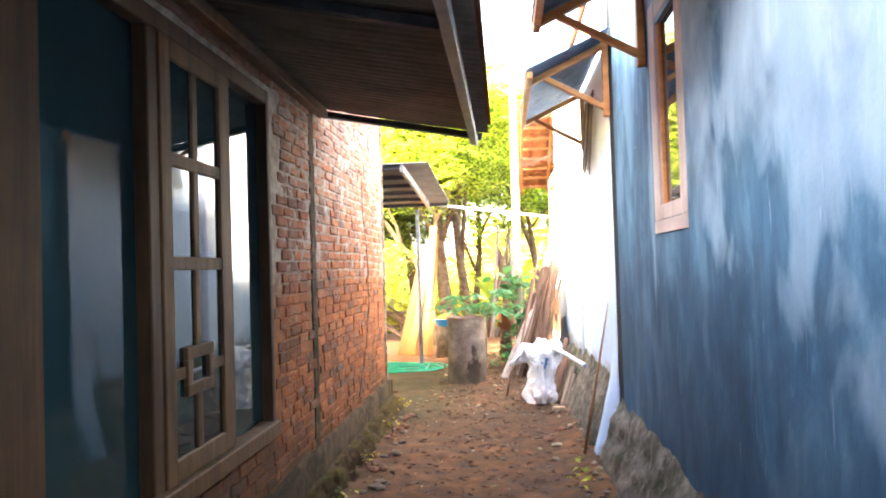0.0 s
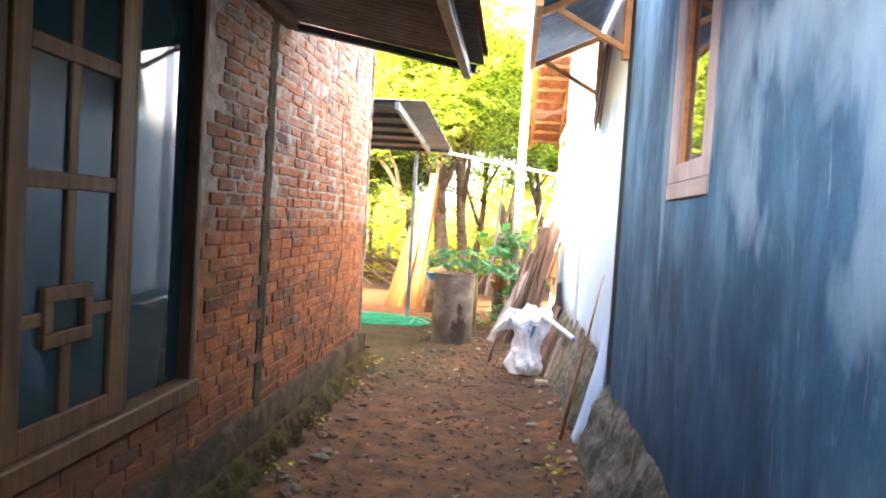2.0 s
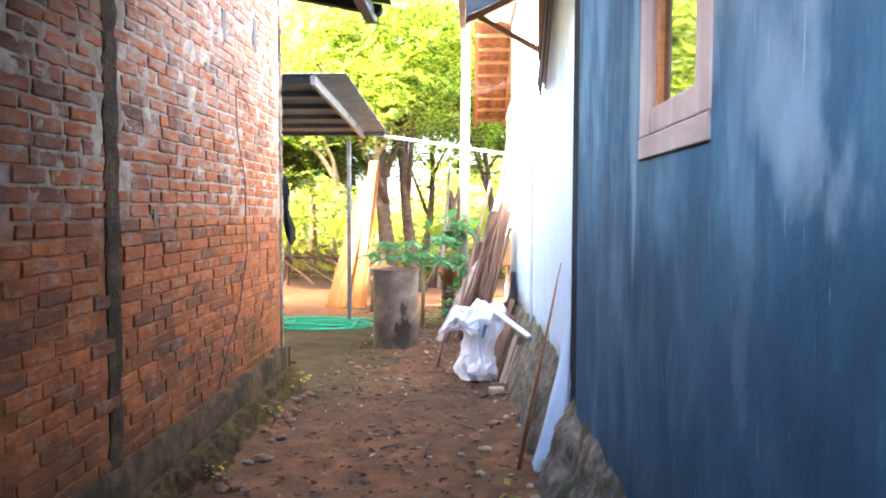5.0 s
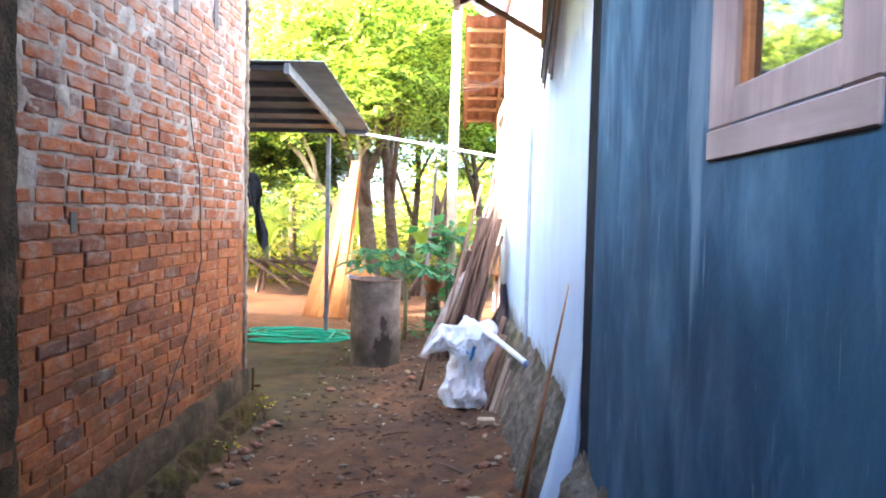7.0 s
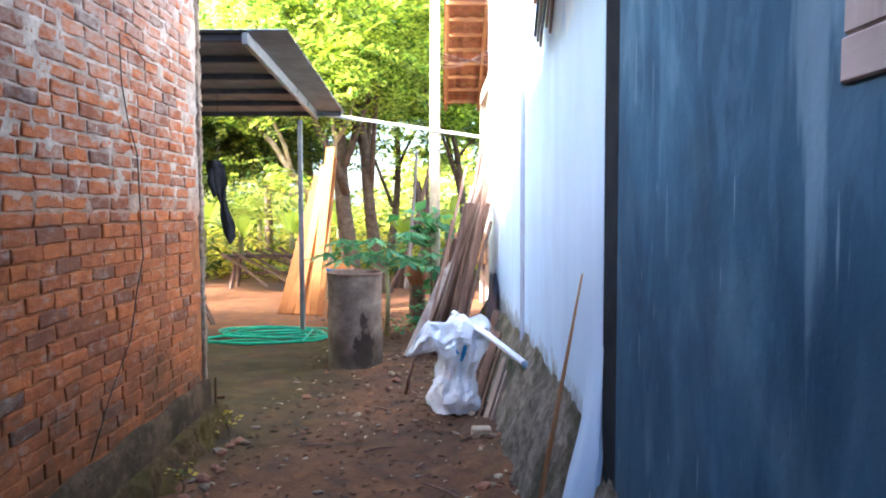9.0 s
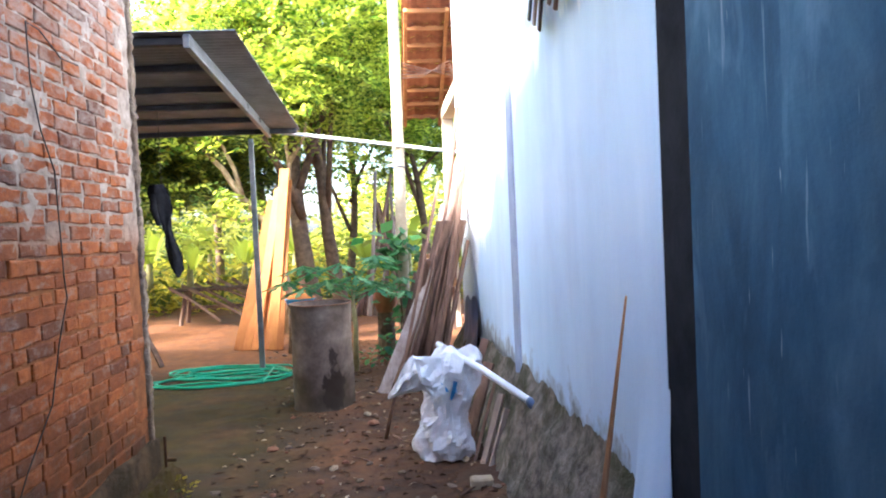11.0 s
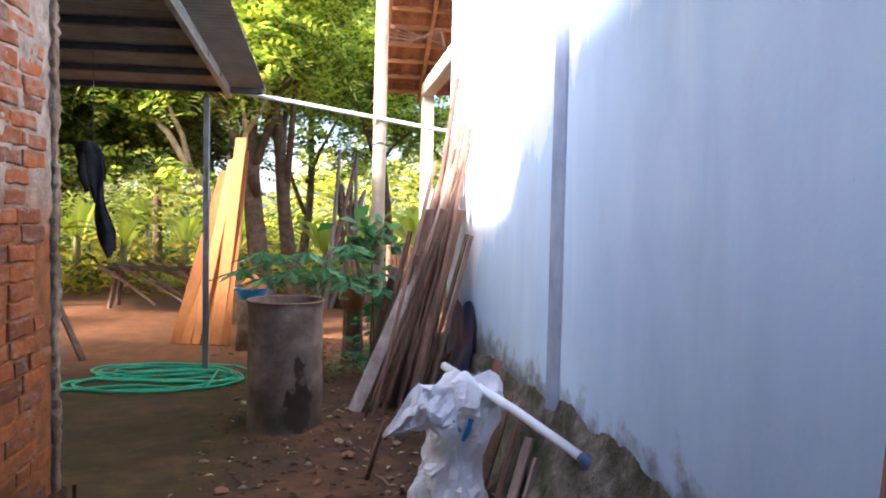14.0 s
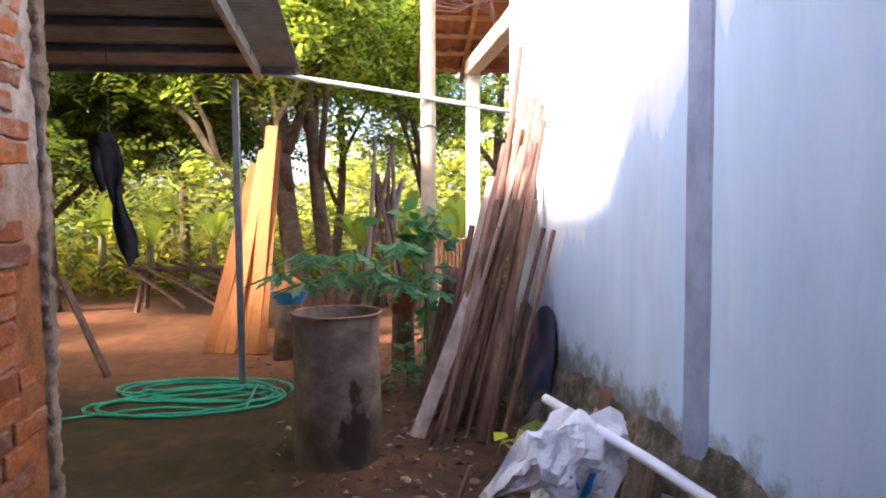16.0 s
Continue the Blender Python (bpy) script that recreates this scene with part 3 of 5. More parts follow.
# rough footing that leans out at the wall's foot
def footing(y, k):
    s = k / 16
    wide = (0.25 + 0.03 * max(0, min(1, (y - 5) / 2))) * (1 - 0.7 * max(0.0, 1 - max(0.0, abs(y - 6.56) - 0.13) / 0.12))
    top = float(np.interp(y, (3.0, 6.1, 6.9, 8.0, 9.3, 11.3, 12.9), (0.62, 0.62, 0.79, 0.79, 0.71, 0.58, 0.52)))
    top += 0.04 * lay_noise((1, y, 0), 1.6) + 0.014 * lay_noise((1, y, 0), 6) + 0.008 * lay_noise((1, y, 0), 17) + 0.006 * lay_noise((1, y, 0), 41)
    rough = 0.045 * lay_noise((s, y, 2), 3.5) + 0.022 * lay_noise((s * 3, y, 5), 9) + 0.012 * lay_noise((s * 4, y, 8), 24)
    x = RX + 0.012 - wide * s ** 1.25 - rough * min(1, 3 * s)
    return (x, y, top * (1 - s) ** 0.85 - 0.03 * s + 0.6 * rough * math.sin(math.pi * s))


g = Geo().grid(lines([(-4.5, 3.0, 0.1), (3.0, ENDY, 0.024)]), range(17), footing)
part("footing", g, RUBBLE, east, "crumbling rubble footing", True)

g = Geo()
for dz in (0.0, 0.04):
    g.grid((RX - 0.05, 3.5, 6.3), (-5.1, ENDY), lambda x, y, dz=dz: (x, y, 4.42 + dz + (1.5 if x == 3.5 else 0)))
tagged(part("roof_east", g, TILE), "clay tile roof of the rendered house", "roof", kind="structure")
# walls that close the passage behind
g = Geo().box((LX - 0.1, -5.2, 0), (RX + 0.2, -5.0, 4.3))
tagged(part("wall_south", g, PALE), "plain rendered wall closing the passage", "wall", kind="structure")

# ---- windows ----
def corrugated(x0, z0, x1, z1, y0, y1, pitch=0.095, amp=0.014, thick=0.0015):
    """A corrugated sheet, ridges running from (x0, z0) to (x1, z1)."""
    n = max(4, int((y1 - y0) / pitch * 6))
    g = Geo()
    ys = span(y0, y1, n)
    wave = lambda y: amp * math.sin(2 * math.pi * y / pitch)
    g.grid(ys, span(0, 1, 4), lambda y, s: (x0 + (x1 - x0) * s, y, z0 + (z1 - z0) * s + wave(y) - 0.01 * math.sin(math.pi * s)))
    g.grid(ys, span(0, 1, 4), lambda y, s: (x0 + (x1 - x0) * s, y, z0 + (z1 - z0) * s + wave(y) + thick - 0.01 * math.sin(math.pi * s)))
    return g


def house_window():
    w = thing("window_1", (LX - 0.05, 3.3, WIN_Z0), "brown wooden window with lattice casement and glass", "window", kind="structure")
    x0, x1 = LX - 0.10, LX + 0.006
    g = Geo()
    g.box((x0, WIN_Y1 - 0.05, WIN_Z0), (x1, WIN_Y1, WIN_Z1), 0.006)
    g.box((x0, WIN_Y0, WIN_Z0), (x1, WIN_Y0 + 0.22, WIN_Z1), 0.006)
    g.box((x0, WIN_Y0 + 0.22, WIN_Z1 - 0.09), (x1 - 0.002, WIN_Y1 - 0.05, WIN_Z1), 0.006)
    g.box((x0, 2.93, WIN_Z0 + 0.06), (x1 - 0.004, 3.02, WIN_Z1 - 0.09), 0.006)
    g.box((x0, 3.803, WIN_Z0 + 0.06), (x1 - 0.004, 3.84, WIN_Z1 - 0.09), 0.006)
    part("window_frame", g, FRAME_WOOD, w)
    part("window_sill", Geo().box((x0, WIN_Y0 - 0.05, WIN_Z0 - 0.04), (LX + 0.035, WIN_Y1 + 0.01, WIN_Z0 + 0.055), 0.008), CASEMENT_WOOD, w)
    c = Geo()
    cx0, cx1 = LX - 0.045, LX + 0.008
    z0, z1 = WIN_Z0 + 0.06, WIN_Z1 - 0.09
    a, b, mid = 3.03, 3.80, 3.39
    c.box((cx0, a, z0), (cx1, a + 0.10, z1), 0.005).box((cx0, b - 0.12, z0), (cx1, b, z1), 0.005)
    c.box((cx0, a + 0.10, z0), (cx1 - 0.002, b - 0.10, z0 + 0.10), 0.005).box((cx0, a + 0.10, z1 - 0.09), (cx1 - 0.002, b - 0.10, z1), 0.005)
    for z in (1.78, 2.24):
        c.box((cx0, a + 0.10, z - 0.03), (cx1 - 0.004, b - 0.10, z + 0.03), 0.004)
    for z2, z3 in ((z0 + 0.10, 1.18), (1.40, 1.75), (1.81, 2.21), (2.27, z1 - 0.09)):
        c.box((cx0, mid - 0.03, z2), (cx1 - 0.006, mid + 0.03, z3), 0.004)
    for y0, y1, z2, z3 in ((mid - 0.15, mid + 0.15, 1.18, 1.235), (mid - 0.15, mid + 0.15, 1.345, 1.40), (mid - 0.15, mid - 0.095, 1.235, 1.345), (mid + 0.095, mid + 0.15, 1.235, 1.345)):
        c.box((cx0, y0, z2), (cx1 + 0.004, y1, z3), 0.004)
    c.box((cx0, a + 0.10, 1.265), (cx1 - 0.004, mid - 0.15, 1.315), 0.004).box((cx0, mid + 0.15, 1.265), (cx1 - 0.004, b - 0.10, 1.315), 0.004)
    case = part("casement", c, CASEMENT_WOOD, w, "lighter wooden lattice casement")
    for y0, y1, up in ((2.22, 2.93, w), (3.11, 3.70, case), (3.84, WIN_Y1 - 0.05, w)):
        pane = part("pane", Geo().box(((LX - 0.014 if up is case else LX - 0.066), y0, z0), ((LX - 0.010 if up is case else LX - 0.062), y1, z1)), GLASS, up)
        pane.visible_shadow = False
    return w


def small_window():
    w = thing("window_2", (RX + 0.05, 4.3, 1.9), "unpainted wooden window with mirroring glass", "window", kind="structure")
    g = Geo()
    x0, x1 = RX - 0.006, RX + 0.10
    y0, y1, z0, z1 = 3.90, 4.69, 1.89, 3.30
    g.box((x0, y1 - 0.16, z0 + 0.079), (x1, y1, z1), 0.006).box((x0, y0, z0 + 0.079), (x1, y0 + 0.13, z1), 0.006)
    g.box((x0 + 0.003, y0 + 0.13, z0 + 0.079), (x1, y1 - 0.16, z0 + 0.17), 0.006).box((x0 + 0.003, y0 + 0.13, z1 - 0.12), (x1, y1 - 0.16, z1), 0.006)
    part("window_frame", g, PINK_WOOD, w)
    part("window_sill", Geo().box((x0 - 0.003, y0, z0), (x1, y1, z0 + 0.077), 0.004), SILL_WOOD, w, "sill board with the grain along it")
    s = Geo()
    s.box((RX + 0.012, y1 - 0.20, z0 + 0.17), (RX + 0.06, y1 - 0.16, z1 - 0.12), 0.004).box((RX + 0.012, y0 + 0.13, z0 + 0.17), (RX + 0.06, y0 + 0.16, z1 - 0.12), 0.004)
    part("sash", s, ORANGE_WOOD, w, "orange-brown sash")
    pane = part("pane", Geo().box((RX + 0.03, y0 + 0.16, z0 + 0.17), (RX + 0.034, y1 - 0.20, z1 - 0.12)), DARK_GLASS, w, "dark mirroring pane")
    return w


_dg = Mat("dark_mirror_glass", 0.03, 0.0, 1.0)
_dg.p.inputs["IOR"].default_value = 1.95
_dg.color((0.02, 0.025, 0.03))
DARK_GLASS = _dg.m
house_window()
small_window()


# ---- roofs ----
def big_awning():
    a = thing("awning", (-0.8, 2, 2.7), "rusty corrugated zinc awning on dark steel", "awning")
    part("sheet", corrugated(-1.41, 3.06, -0.07, 2.80, -4.8, 5.90), OLD_ZINC, a, smooth=True)
    part("end_beam", board(Geo(), (-1.41, 5.86, 3.0), (-0.12, 5.86, 2.755), 0.05, 0.075, 90, 0.006), DARK_STEEL, a)
    part("edge_beam", Geo().box((-0.215, -4.8, 2.70), (-0.155, 5.92, 2.765), 0.006), STEEL, a)
    part("wall_plate", Geo().box((-1.41, -4.8, 2.94), (-1.33, 5.72, 3.01), 0.006), CASEMENT_WOOD, a)
    for y in (-1.8, 0.7, 3.2):
        part("rafter", board(Geo(), (-1.33, y, 3.01), (-0.22, y, 2.775), 0.05, 0.06, 90, 0.005), DARK_STEEL, a)
    for k in range(48):
        y = 5.9 - 0.22 * k
        t = Geo().grid(span(y - 0.21, y, 6), (0, 1), lambda v, s: (-0.045 - 0.30 * s, v, 2.86 + 0.17 * s + 0.03 * math.sin((v - y) * 15)))
        t.grid(span(y - 0.21, y, 6), (0, 1), lambda v, s: (-0.045 - 0.30 * s, v, 2.875 + 0.17 * s + 0.03 * math.sin((v - y) * 15)))
        part("tile", t, TILE, a, "red clay eave tile")


def yard_canopy():
    c = thing("carport_canopy", (-3, 11, 0), "zinc canopy on thin grey steel posts", "canopy")
    y0, y1 = 9.50, 13.28
    part("sheet", Geo().add(*canopy_sheet(y0, y1)), ZINC, c, smooth=True)
    part("rafter", board(Geo(), (-1.27, y0 + 0.02, 3.045), (-1.29, y1 - 0.02, 2.862), 0.05, 0.10, 0, 0.004), STEEL, c)
    part("rafter", board(Geo(), (-4.6, y0 + 0.02, 3.045), (-4.6, y1 - 0.02, 2.862), 0.05, 0.10, 0, 0.004), STEEL, c)
    for k in range(6):
        s = 0.03 + 0.94 * k / 5
        y, z = y0 + (y1 - y0) * s, 3.07 - 0.20 * s
        part("purlin", Geo().box((-7.9, y - 0.03, z - 0.03), (-1.255 if k < 5 else -0.95, y + 0.03, z + 0.025), 0.004), DARK_STEEL, c)
    for x in (-1.5, -4.6, -7.6):
        part("post", Geo().box((x - 0.03, 13.15, -0.1), (x + 0.03, 13.21, 2.80), 0.005), STEEL, c)


def canopy_sheet(y0, y1):
    n = int((y1 - y0) / 0.076 * 6)
    z = lambda y: 3.105 - 0.20 * (y - y0) / (y1 - y0) + 0.010 * math.sin(2 * math.pi * y / 0.076)
    g = Geo()
    xs = span(-8.0, -0.92, 6)
    g.grid(span(y0, y1, n), xs, lambda y, x: (x, y, z(y)))
    g.grid(span(y0, y1, n), xs, lambda y, x: (x, y, z(y) + 0.0015))
    return g.v, g.f


def window_canopy():
    c = thing("window_canopy", (0.6, 7.2, 3.2), "small tin canopy on orange wooden brackets", "canopy", "tin canopies over windows")
    y0, y1 = 6.12, 8.36
    part("sheet", corrugated(0.94, 3.66, 0.25, 3.34, y0, y1), BLUE_ZINC, c, smooth=True)
    part("front_batten", Geo().box((0.26, y0, 3.27), (0.31, y1, 3.325), 0.004), ORANGE_WOOD, c)
    for y in (y0 + 0.28, y1 - 0.12):
        part("rafter", board(Geo(), (0.955, y, 3.60), (0.27, y, 3.285), 0.05, 0.07, 90, 0.004), ORANGE_WOOD, c)
        part("wall_post", Geo().box((0.915, y - 0.035, 2.98), (0.965, y + 0.035, 3.62), 0.004), ORANGE_WOOD, c)
        part("strut", board(Geo(), (0.925, y, 3.06), (0.42, y, 3.335), 0.045, 0.05, 90, 0.004), ORANGE_WOOD, c)
    return c


big_awning()
yard_canopy()
tin = window_canopy()
copy_thing(tin, Matrix.Translation((0.6, 7.2 - 3.42, 3.2)))


def tile_roof():
    r = thing("tile_roof", (1.0, 14.5, 3.4), "orange clay tile roof seen from below on battens", "roof")
    x0, x1, ye, ze, slope = 0.42, 6.0, 16.45, 3.42, math.tan(radians(29))
    z = lambda y: ze + (ye - y) * slope
    for y in span(16.35, 14.3, 7):
        part("batten", Geo().box((x0 + 0.03, y - 0.03, z(y) - 0.035), (x1, y + 0.03, z(y) + 0.02), 0.002), ORANGE_WOOD, r)
    for x in (x0 + 0.05, x0 + 0.62, 2.2, 3.6, 5.0):
        part("rafter", board(Geo(), (x, ye, ze - 0.075), (x, 14.2, z(14.2) - 0.075), 0.05, 0.08, 0, 0.003), ORANGE_WOOD, r)
    tile = None
    for i in range(10):
        for j in range(7):
            y, x = ye - 0.24 * i, x0 + 0.21 * j
            m = Matrix.Translation((x, y, z(y) + 0.02)) @ pose(0, 0, 0, -29, 0, 0)
            if tile is None:
                t = Geo()
                for dz in (0, 0.014):
                    t.grid(span(0, 0.215, 6), span(0.02, -0.27, 2), lambda u, v, dz=dz: (u, v, dz + 0.022 * math.cos(u / 0.215 * 2 * math.pi) + (0.02 if v > 0 else -0.01)))
                tile = t.mesh("tile", TILE, True)
            ob = new("tile", tile)
            ob.parent, ob.matrix_parent_inverse, ob.matrix_basis = r, r.matrix_basis.inverted(), m
    g = Geo().grid((x0 + 1.45, x1), span(ye, 14.2, 10), lambda x, y: (x, y, z(y) + 0.03))
    g.grid((x0 + 1.45, x1), span(ye, 14.2, 10), lambda x, y: (x, y, z(y) + 0.05))
    part("roof_slope", g, TILE, r)
    return r


tile_roof()
v = thing("veranda_frame", (1.15, 16.0, 0), "pale painted wooden veranda post and beam", "frame")
part("post", Geo().box((1.05, 15.95, -0.1), (1.22, 16.12, 3.36), 0.01), CREAM, v)
part("beam", Geo().box((1.04, 12.9, 3.36), (1.22, 16.14, 3.54), 0.01), CREAM, v)

# ---- things in the passage and yard ----
def drum():
    d = thing("oil_drum", (-0.575, 11.13, 0), "old cement-smeared oil drum with dark stain, open top", "drum")
    n, prof = 40, []
    for z in span(0, 0.97, 40):
        rib = 0.008 * sum(math.exp(-((z - c) / 0.012) ** 2) for c in (0.33, 0.65))
        prof.append((z, 0.285 + rib + (0.008 if z < 0.02 or z > 0.955 else 0)))
    dent = lambda a, z: 0.012 * lay_noise((math.cos(a), math.sin(a), z), 2.2)
    g = Geo()
    g.grid(prof, span(0, 2 * math.pi, n), lambda p, a: (-0.575 + (p[1] + dent(a, p[0])) * math.cos(a), 11.13 + (p[1] + dent(a, p[0])) * math.sin(a), p[0]))
    g.grid(prof, span(0, 2 * math.pi, n), lambda p, a: (-0.575 + (0.278 + dent(a, p[0])) * math.cos(a), 11.13 + (0.278 + dent(a, p[0])) * math.sin(a), p[0]))
    part("body", g, DRUM, d, smooth=True)
    ring = [(-0.575 + 0.29 * math.cos(a), 11.13 + 0.29 * math.sin(a), 0.972) for a in span(0, 2 * math.pi, 40)]
    part("rim", Geo().tube(ring, 0.009, 6), RUST, d, "rusty rolled rim", True)
    part("fill", Geo().tube([(-0.575, 11.13, 0.02), (-0.575, 11.13, 0.55)], 0.272, 24), EARTH, d, "earth inside")


_d = Mat("drum_steel", 0.75, 0.2, 0.3)
_n = _d.noise(5, 6, 0.7)
_c = _d.ramp(_n, (0.3, (0.080, 0.056, 0.042)), (0.55, (0.19, 0.142, 0.112)), (0.75, (0.33, 0.255, 0.205)))
_off = _d.calc("ADD", _d.calc("MULTIPLY", _d.calc("ABSOLUTE", _d.calc("ADD", _d.axis(0), 0.47)), 2.6), _d.calc("ABSOLUTE", _d.calc("SUBTRACT", _d.axis(2), 0.25)))
_spill = _d.calc("SUBTRACT", _d.calc("ADD", _d.noise(9, 5, 0.6, (1, 1, 0.5)), 0.22), _off)
_c = _d.mix(_d.ramp(_spill, (0.40, 0.0), (0.46, 0.9)), _c, (0.03, 0.016, 0.012))
_c = _d.mix(_d.ramp(_d.calc("SUBTRACT", _d.noise(6, 5, 0.6), _d.calc("MULTIPLY", _d.axis(2), 1.2)), (0.05, 0.0), (0.40, 0.75)), _c, (0.06, 0.045, 0.03))
_d.color(_c)
_d.bump(_n, 0.4, 0.006)
DRUM = _d.m
RUST = simple("rust", (0.10, 0.05, 0.03), (0.24, 0.13, 0.08), 20, 0.9)
drum()


def pole(name, a, b, r0, r1, mat, label, category, knots=0, bend=0.0, group="", sides=10):
    a, b = Vector(a), Vector(b)
    o = thing(name, a, label, category, group)
    pts, rad = [], []
    n = max(6, knots * 6)
    for i in range(n + 1):
        s = i / n
        p = a.lerp(b, s) + Vector((bend * math.sin(math.pi * s), 0, 0))
        ring = 0.06 * math.exp(-(((s * knots) % 1 - 0.5) / 0.03) ** 2) if knots else 0.05 * lay_noise(p, 6)
        pts.append(p)
        rad.append((r0 + (r1 - r0) * s) * (1 + ring))
    part("shaft", Geo().tube(pts, rad, sides), mat, o, smooth=True)
    return o


bam = pole("bamboo_pole", (0.26, 13.45, -0.05), (0.30, 13.45, 6.2), 0.078, 0.066, BAMBOO, "thick pale bamboo pole standing in the yard", "pole", 13)
part("tie", Geo().tube([(0.272 + 0.079 * math.cos(a), 13.45 + 0.079 * math.sin(a), 2.41 + 0.01 * math.sin(3 * a)) for a in span(0, 4 * math.pi, 40)], 0.006, 5), NAVY, bam, "blue string tie")
line = thing("clothes_pipe", (-1.0, 13.3, 2.85), "white pipe slung across the yard as a clothes line", "pipe")
part("pipe", Geo().tube([(-1.25, 13.30, 2.885), (-0.6, 13.32, 2.80), (0.1, 13.35, 2.70), (1.0, 13.4, 2.57), (1.15, 13.4, 2.55)], 0.021, 8), PVC, line, smooth=True)

strands = thing("wire_bundle", (0.3, 13.5, 3.6), "loose orange wires strung from the bamboo to the veranda", "wires")
for k in range(5):
    part("strand", Geo().tube([(0.33, 13.44, 3.52 + 0.05 * k), (0.62, 13.8, 3.60 + 0.03 * k), (1.05, 14.3, 3.92 - 0.05 * k), (1.2, 14.6, 3.60)], 0.006, 5), OLD_WOOD, strands)
peg = thing("wooden_peg", (-1.37, 8.9, 0), "short dark wooden stake at the brick corner", "stake")
part("stake", Geo().box((-1.385, 8.87, -0.05), (-1.367, 8.888, 0.40), 0.004), CASEMENT_WOOD, peg)
part("nailed_block", Geo().box((-1.366, 8.872, 0.235), (-1.31, 8.893, 0.258), 0.004), CASEMENT_WOOD, peg)
# planks leaning on the pale wall
random.seed(5)
for k in range(34):
    y = 11.0 + 1.75 * random.random()
    top = random.choice((0.8, 1.1, 1.3, 1.5, 1.7, 1.9, 2.1, 2.25))
    foot = random.uniform(0.02, 0.42) if top < 1.4 else random.uniform(0.05, 0.5)
    mat = random.choice((OLD_WOOD, OLD_WOOD, OLD_WOOD, OLD_WOOD, GREY_WOOD))
    o = thing("leaning_plank", (foot, y, 0), "weathered timber plank leaning on the pale wall", "plank", "planks leaning on the wall")
    part("plank", board(Geo(), (foot, y, 0.0), (min(0.90 - 0.02 * (k % 4), foot + top * random.uniform(0.22, 0.36)), y + random.uniform(-0.25, 0.45), top), random.choice((0.022, 0.03, 0.045, 0.06, 0.075, 0.11)), random.uniform(0.018, 0.03), random.uniform(-60, 60), 0.004), mat, o)
o = thing("leaning_plank", (-0.03, 11.5, 0), "broad pale grey timber plank leaning on the pile", "plank", "planks leaning on the wall")
part("plank", board(Geo(), (-0.03, 11.45, 0), (0.57, 11.95, 1.25), 0.11, 0.03, 45, 0.004), PALE_PLANK, o)
for a, b, r in (((0.35, 11.7, 0), (0.93, 12.3, 2.95), 0.03), ((0.12, 11.5, 0), (0.90, 12.1, 2.0), 0.016), ((0.05, 11.25, 0), (0.62, 11.7, 1.5), 0.013), ((0.42, 11.3, 0), (0.92, 12.0, 2.2), 0.045), ((0.3, 12.2, 0), (0.92, 12.5, 2.4), 0.03)):
    pole("leaning_pole", a, b, r, r * 0.8, OLD_WOOD, "rough round pole leaning on the pale wall", "pole", 0, 0.03, "poles leaning on the wall")

random.seed(15)
for k in range(9):
    y, foot = 11.5 + 0.13 * k, random.uniform(0.30, 0.55)
    o = thing("leaning_plank", (foot, y, 0), "tall dark-brown timber plank leaning on the pale wall", "plank", "planks leaning on the wall")
    part("plank", board(Geo(), (foot, y, 0.0), (0.93 - 0.015 * (k % 3), y + random.uniform(0.1, 0.6), random.uniform(1.7, 2.65)), random.choice((0.025, 0.04, 0.06, 0.08)), 0.022, random.uniform(-60, 60), 0.004), (OLD_WOOD, OLD_WOOD, GREY_WOOD)[k % 3], o)

# dark sheet that fills the dark gap between planks and wall
o = thing("dark_tarp", (0.9, 11.6, 0), "dark navy sheet filling the gap behind the planks", "tarpaulin")
slump = lambda u, w, off=0.0: (0.935 - 0.16 * (1 - w) ** 2 + 0.03 * lay_noise((u, w, 0), 4) + off, 11.25 + 1.1 * u + 0.03 * lay_noise((w, u, 2), 5), -0.02 + (0.86 + 0.05 * math.sin(9 * u) + 0.05 * math.sin(4 * u)) * w)
g = Geo().grid(span(0, 1, 30), span(0, 1, 20), slump)
g.grid(span(0, 1, 30), span(0, 1, 20), lambda u, w: slump(u, w, 0.004))
part("sheet", g, NAVY, o, smooth=True)

# sawn planks standing behind the canopy post
random.seed(8)
for k in range(6):
    x = -2.08 + 0.118 * k + random.uniform(-0.02, 0.02)
    o = thing("sawn_plank", (x, 14.7, 0), "fresh orange sawn plank stood against a tree", "plank", "sawn planks against the tree")
    part("plank", board(Geo(), (x, 14.72 - 0.03 * k, 0), (-1.63 + 0.05 * k, 15.55, (2.16, 2.02, 2.33, 2.22, 2.62, 2.45)[k]), (0.15, 0.12, 0.16, 0.13, 0.15, 0.10)[k], 0.03, random.uniform(-25, 25), 0.003), SAWN, o)

o = thing("short_stick", (0.0, 9.9, 0), "short brown stick propped upright near the sack", "stick")
part("shaft", Geo().tube([(0.0, 9.92, -0.02), (0.05, 9.85, 0.2), (0.10, 9.78, 0.40)], [0.017, 0.015, 0.012], 7), OLD_WOOD, o, smooth=True)
o = thing("bamboo_stick", (0.72, 6.5, 0), "thin brown bamboo stick leaning on the wall", "stick")
part("shaft", Geo().tube([(0.66, 6.50, 0.08), (0.80, 6.64, 0.7), (0.945, 6.76, 1.37)], [0.015, 0.012, 0.004], 7), STICK, o, smooth=True)

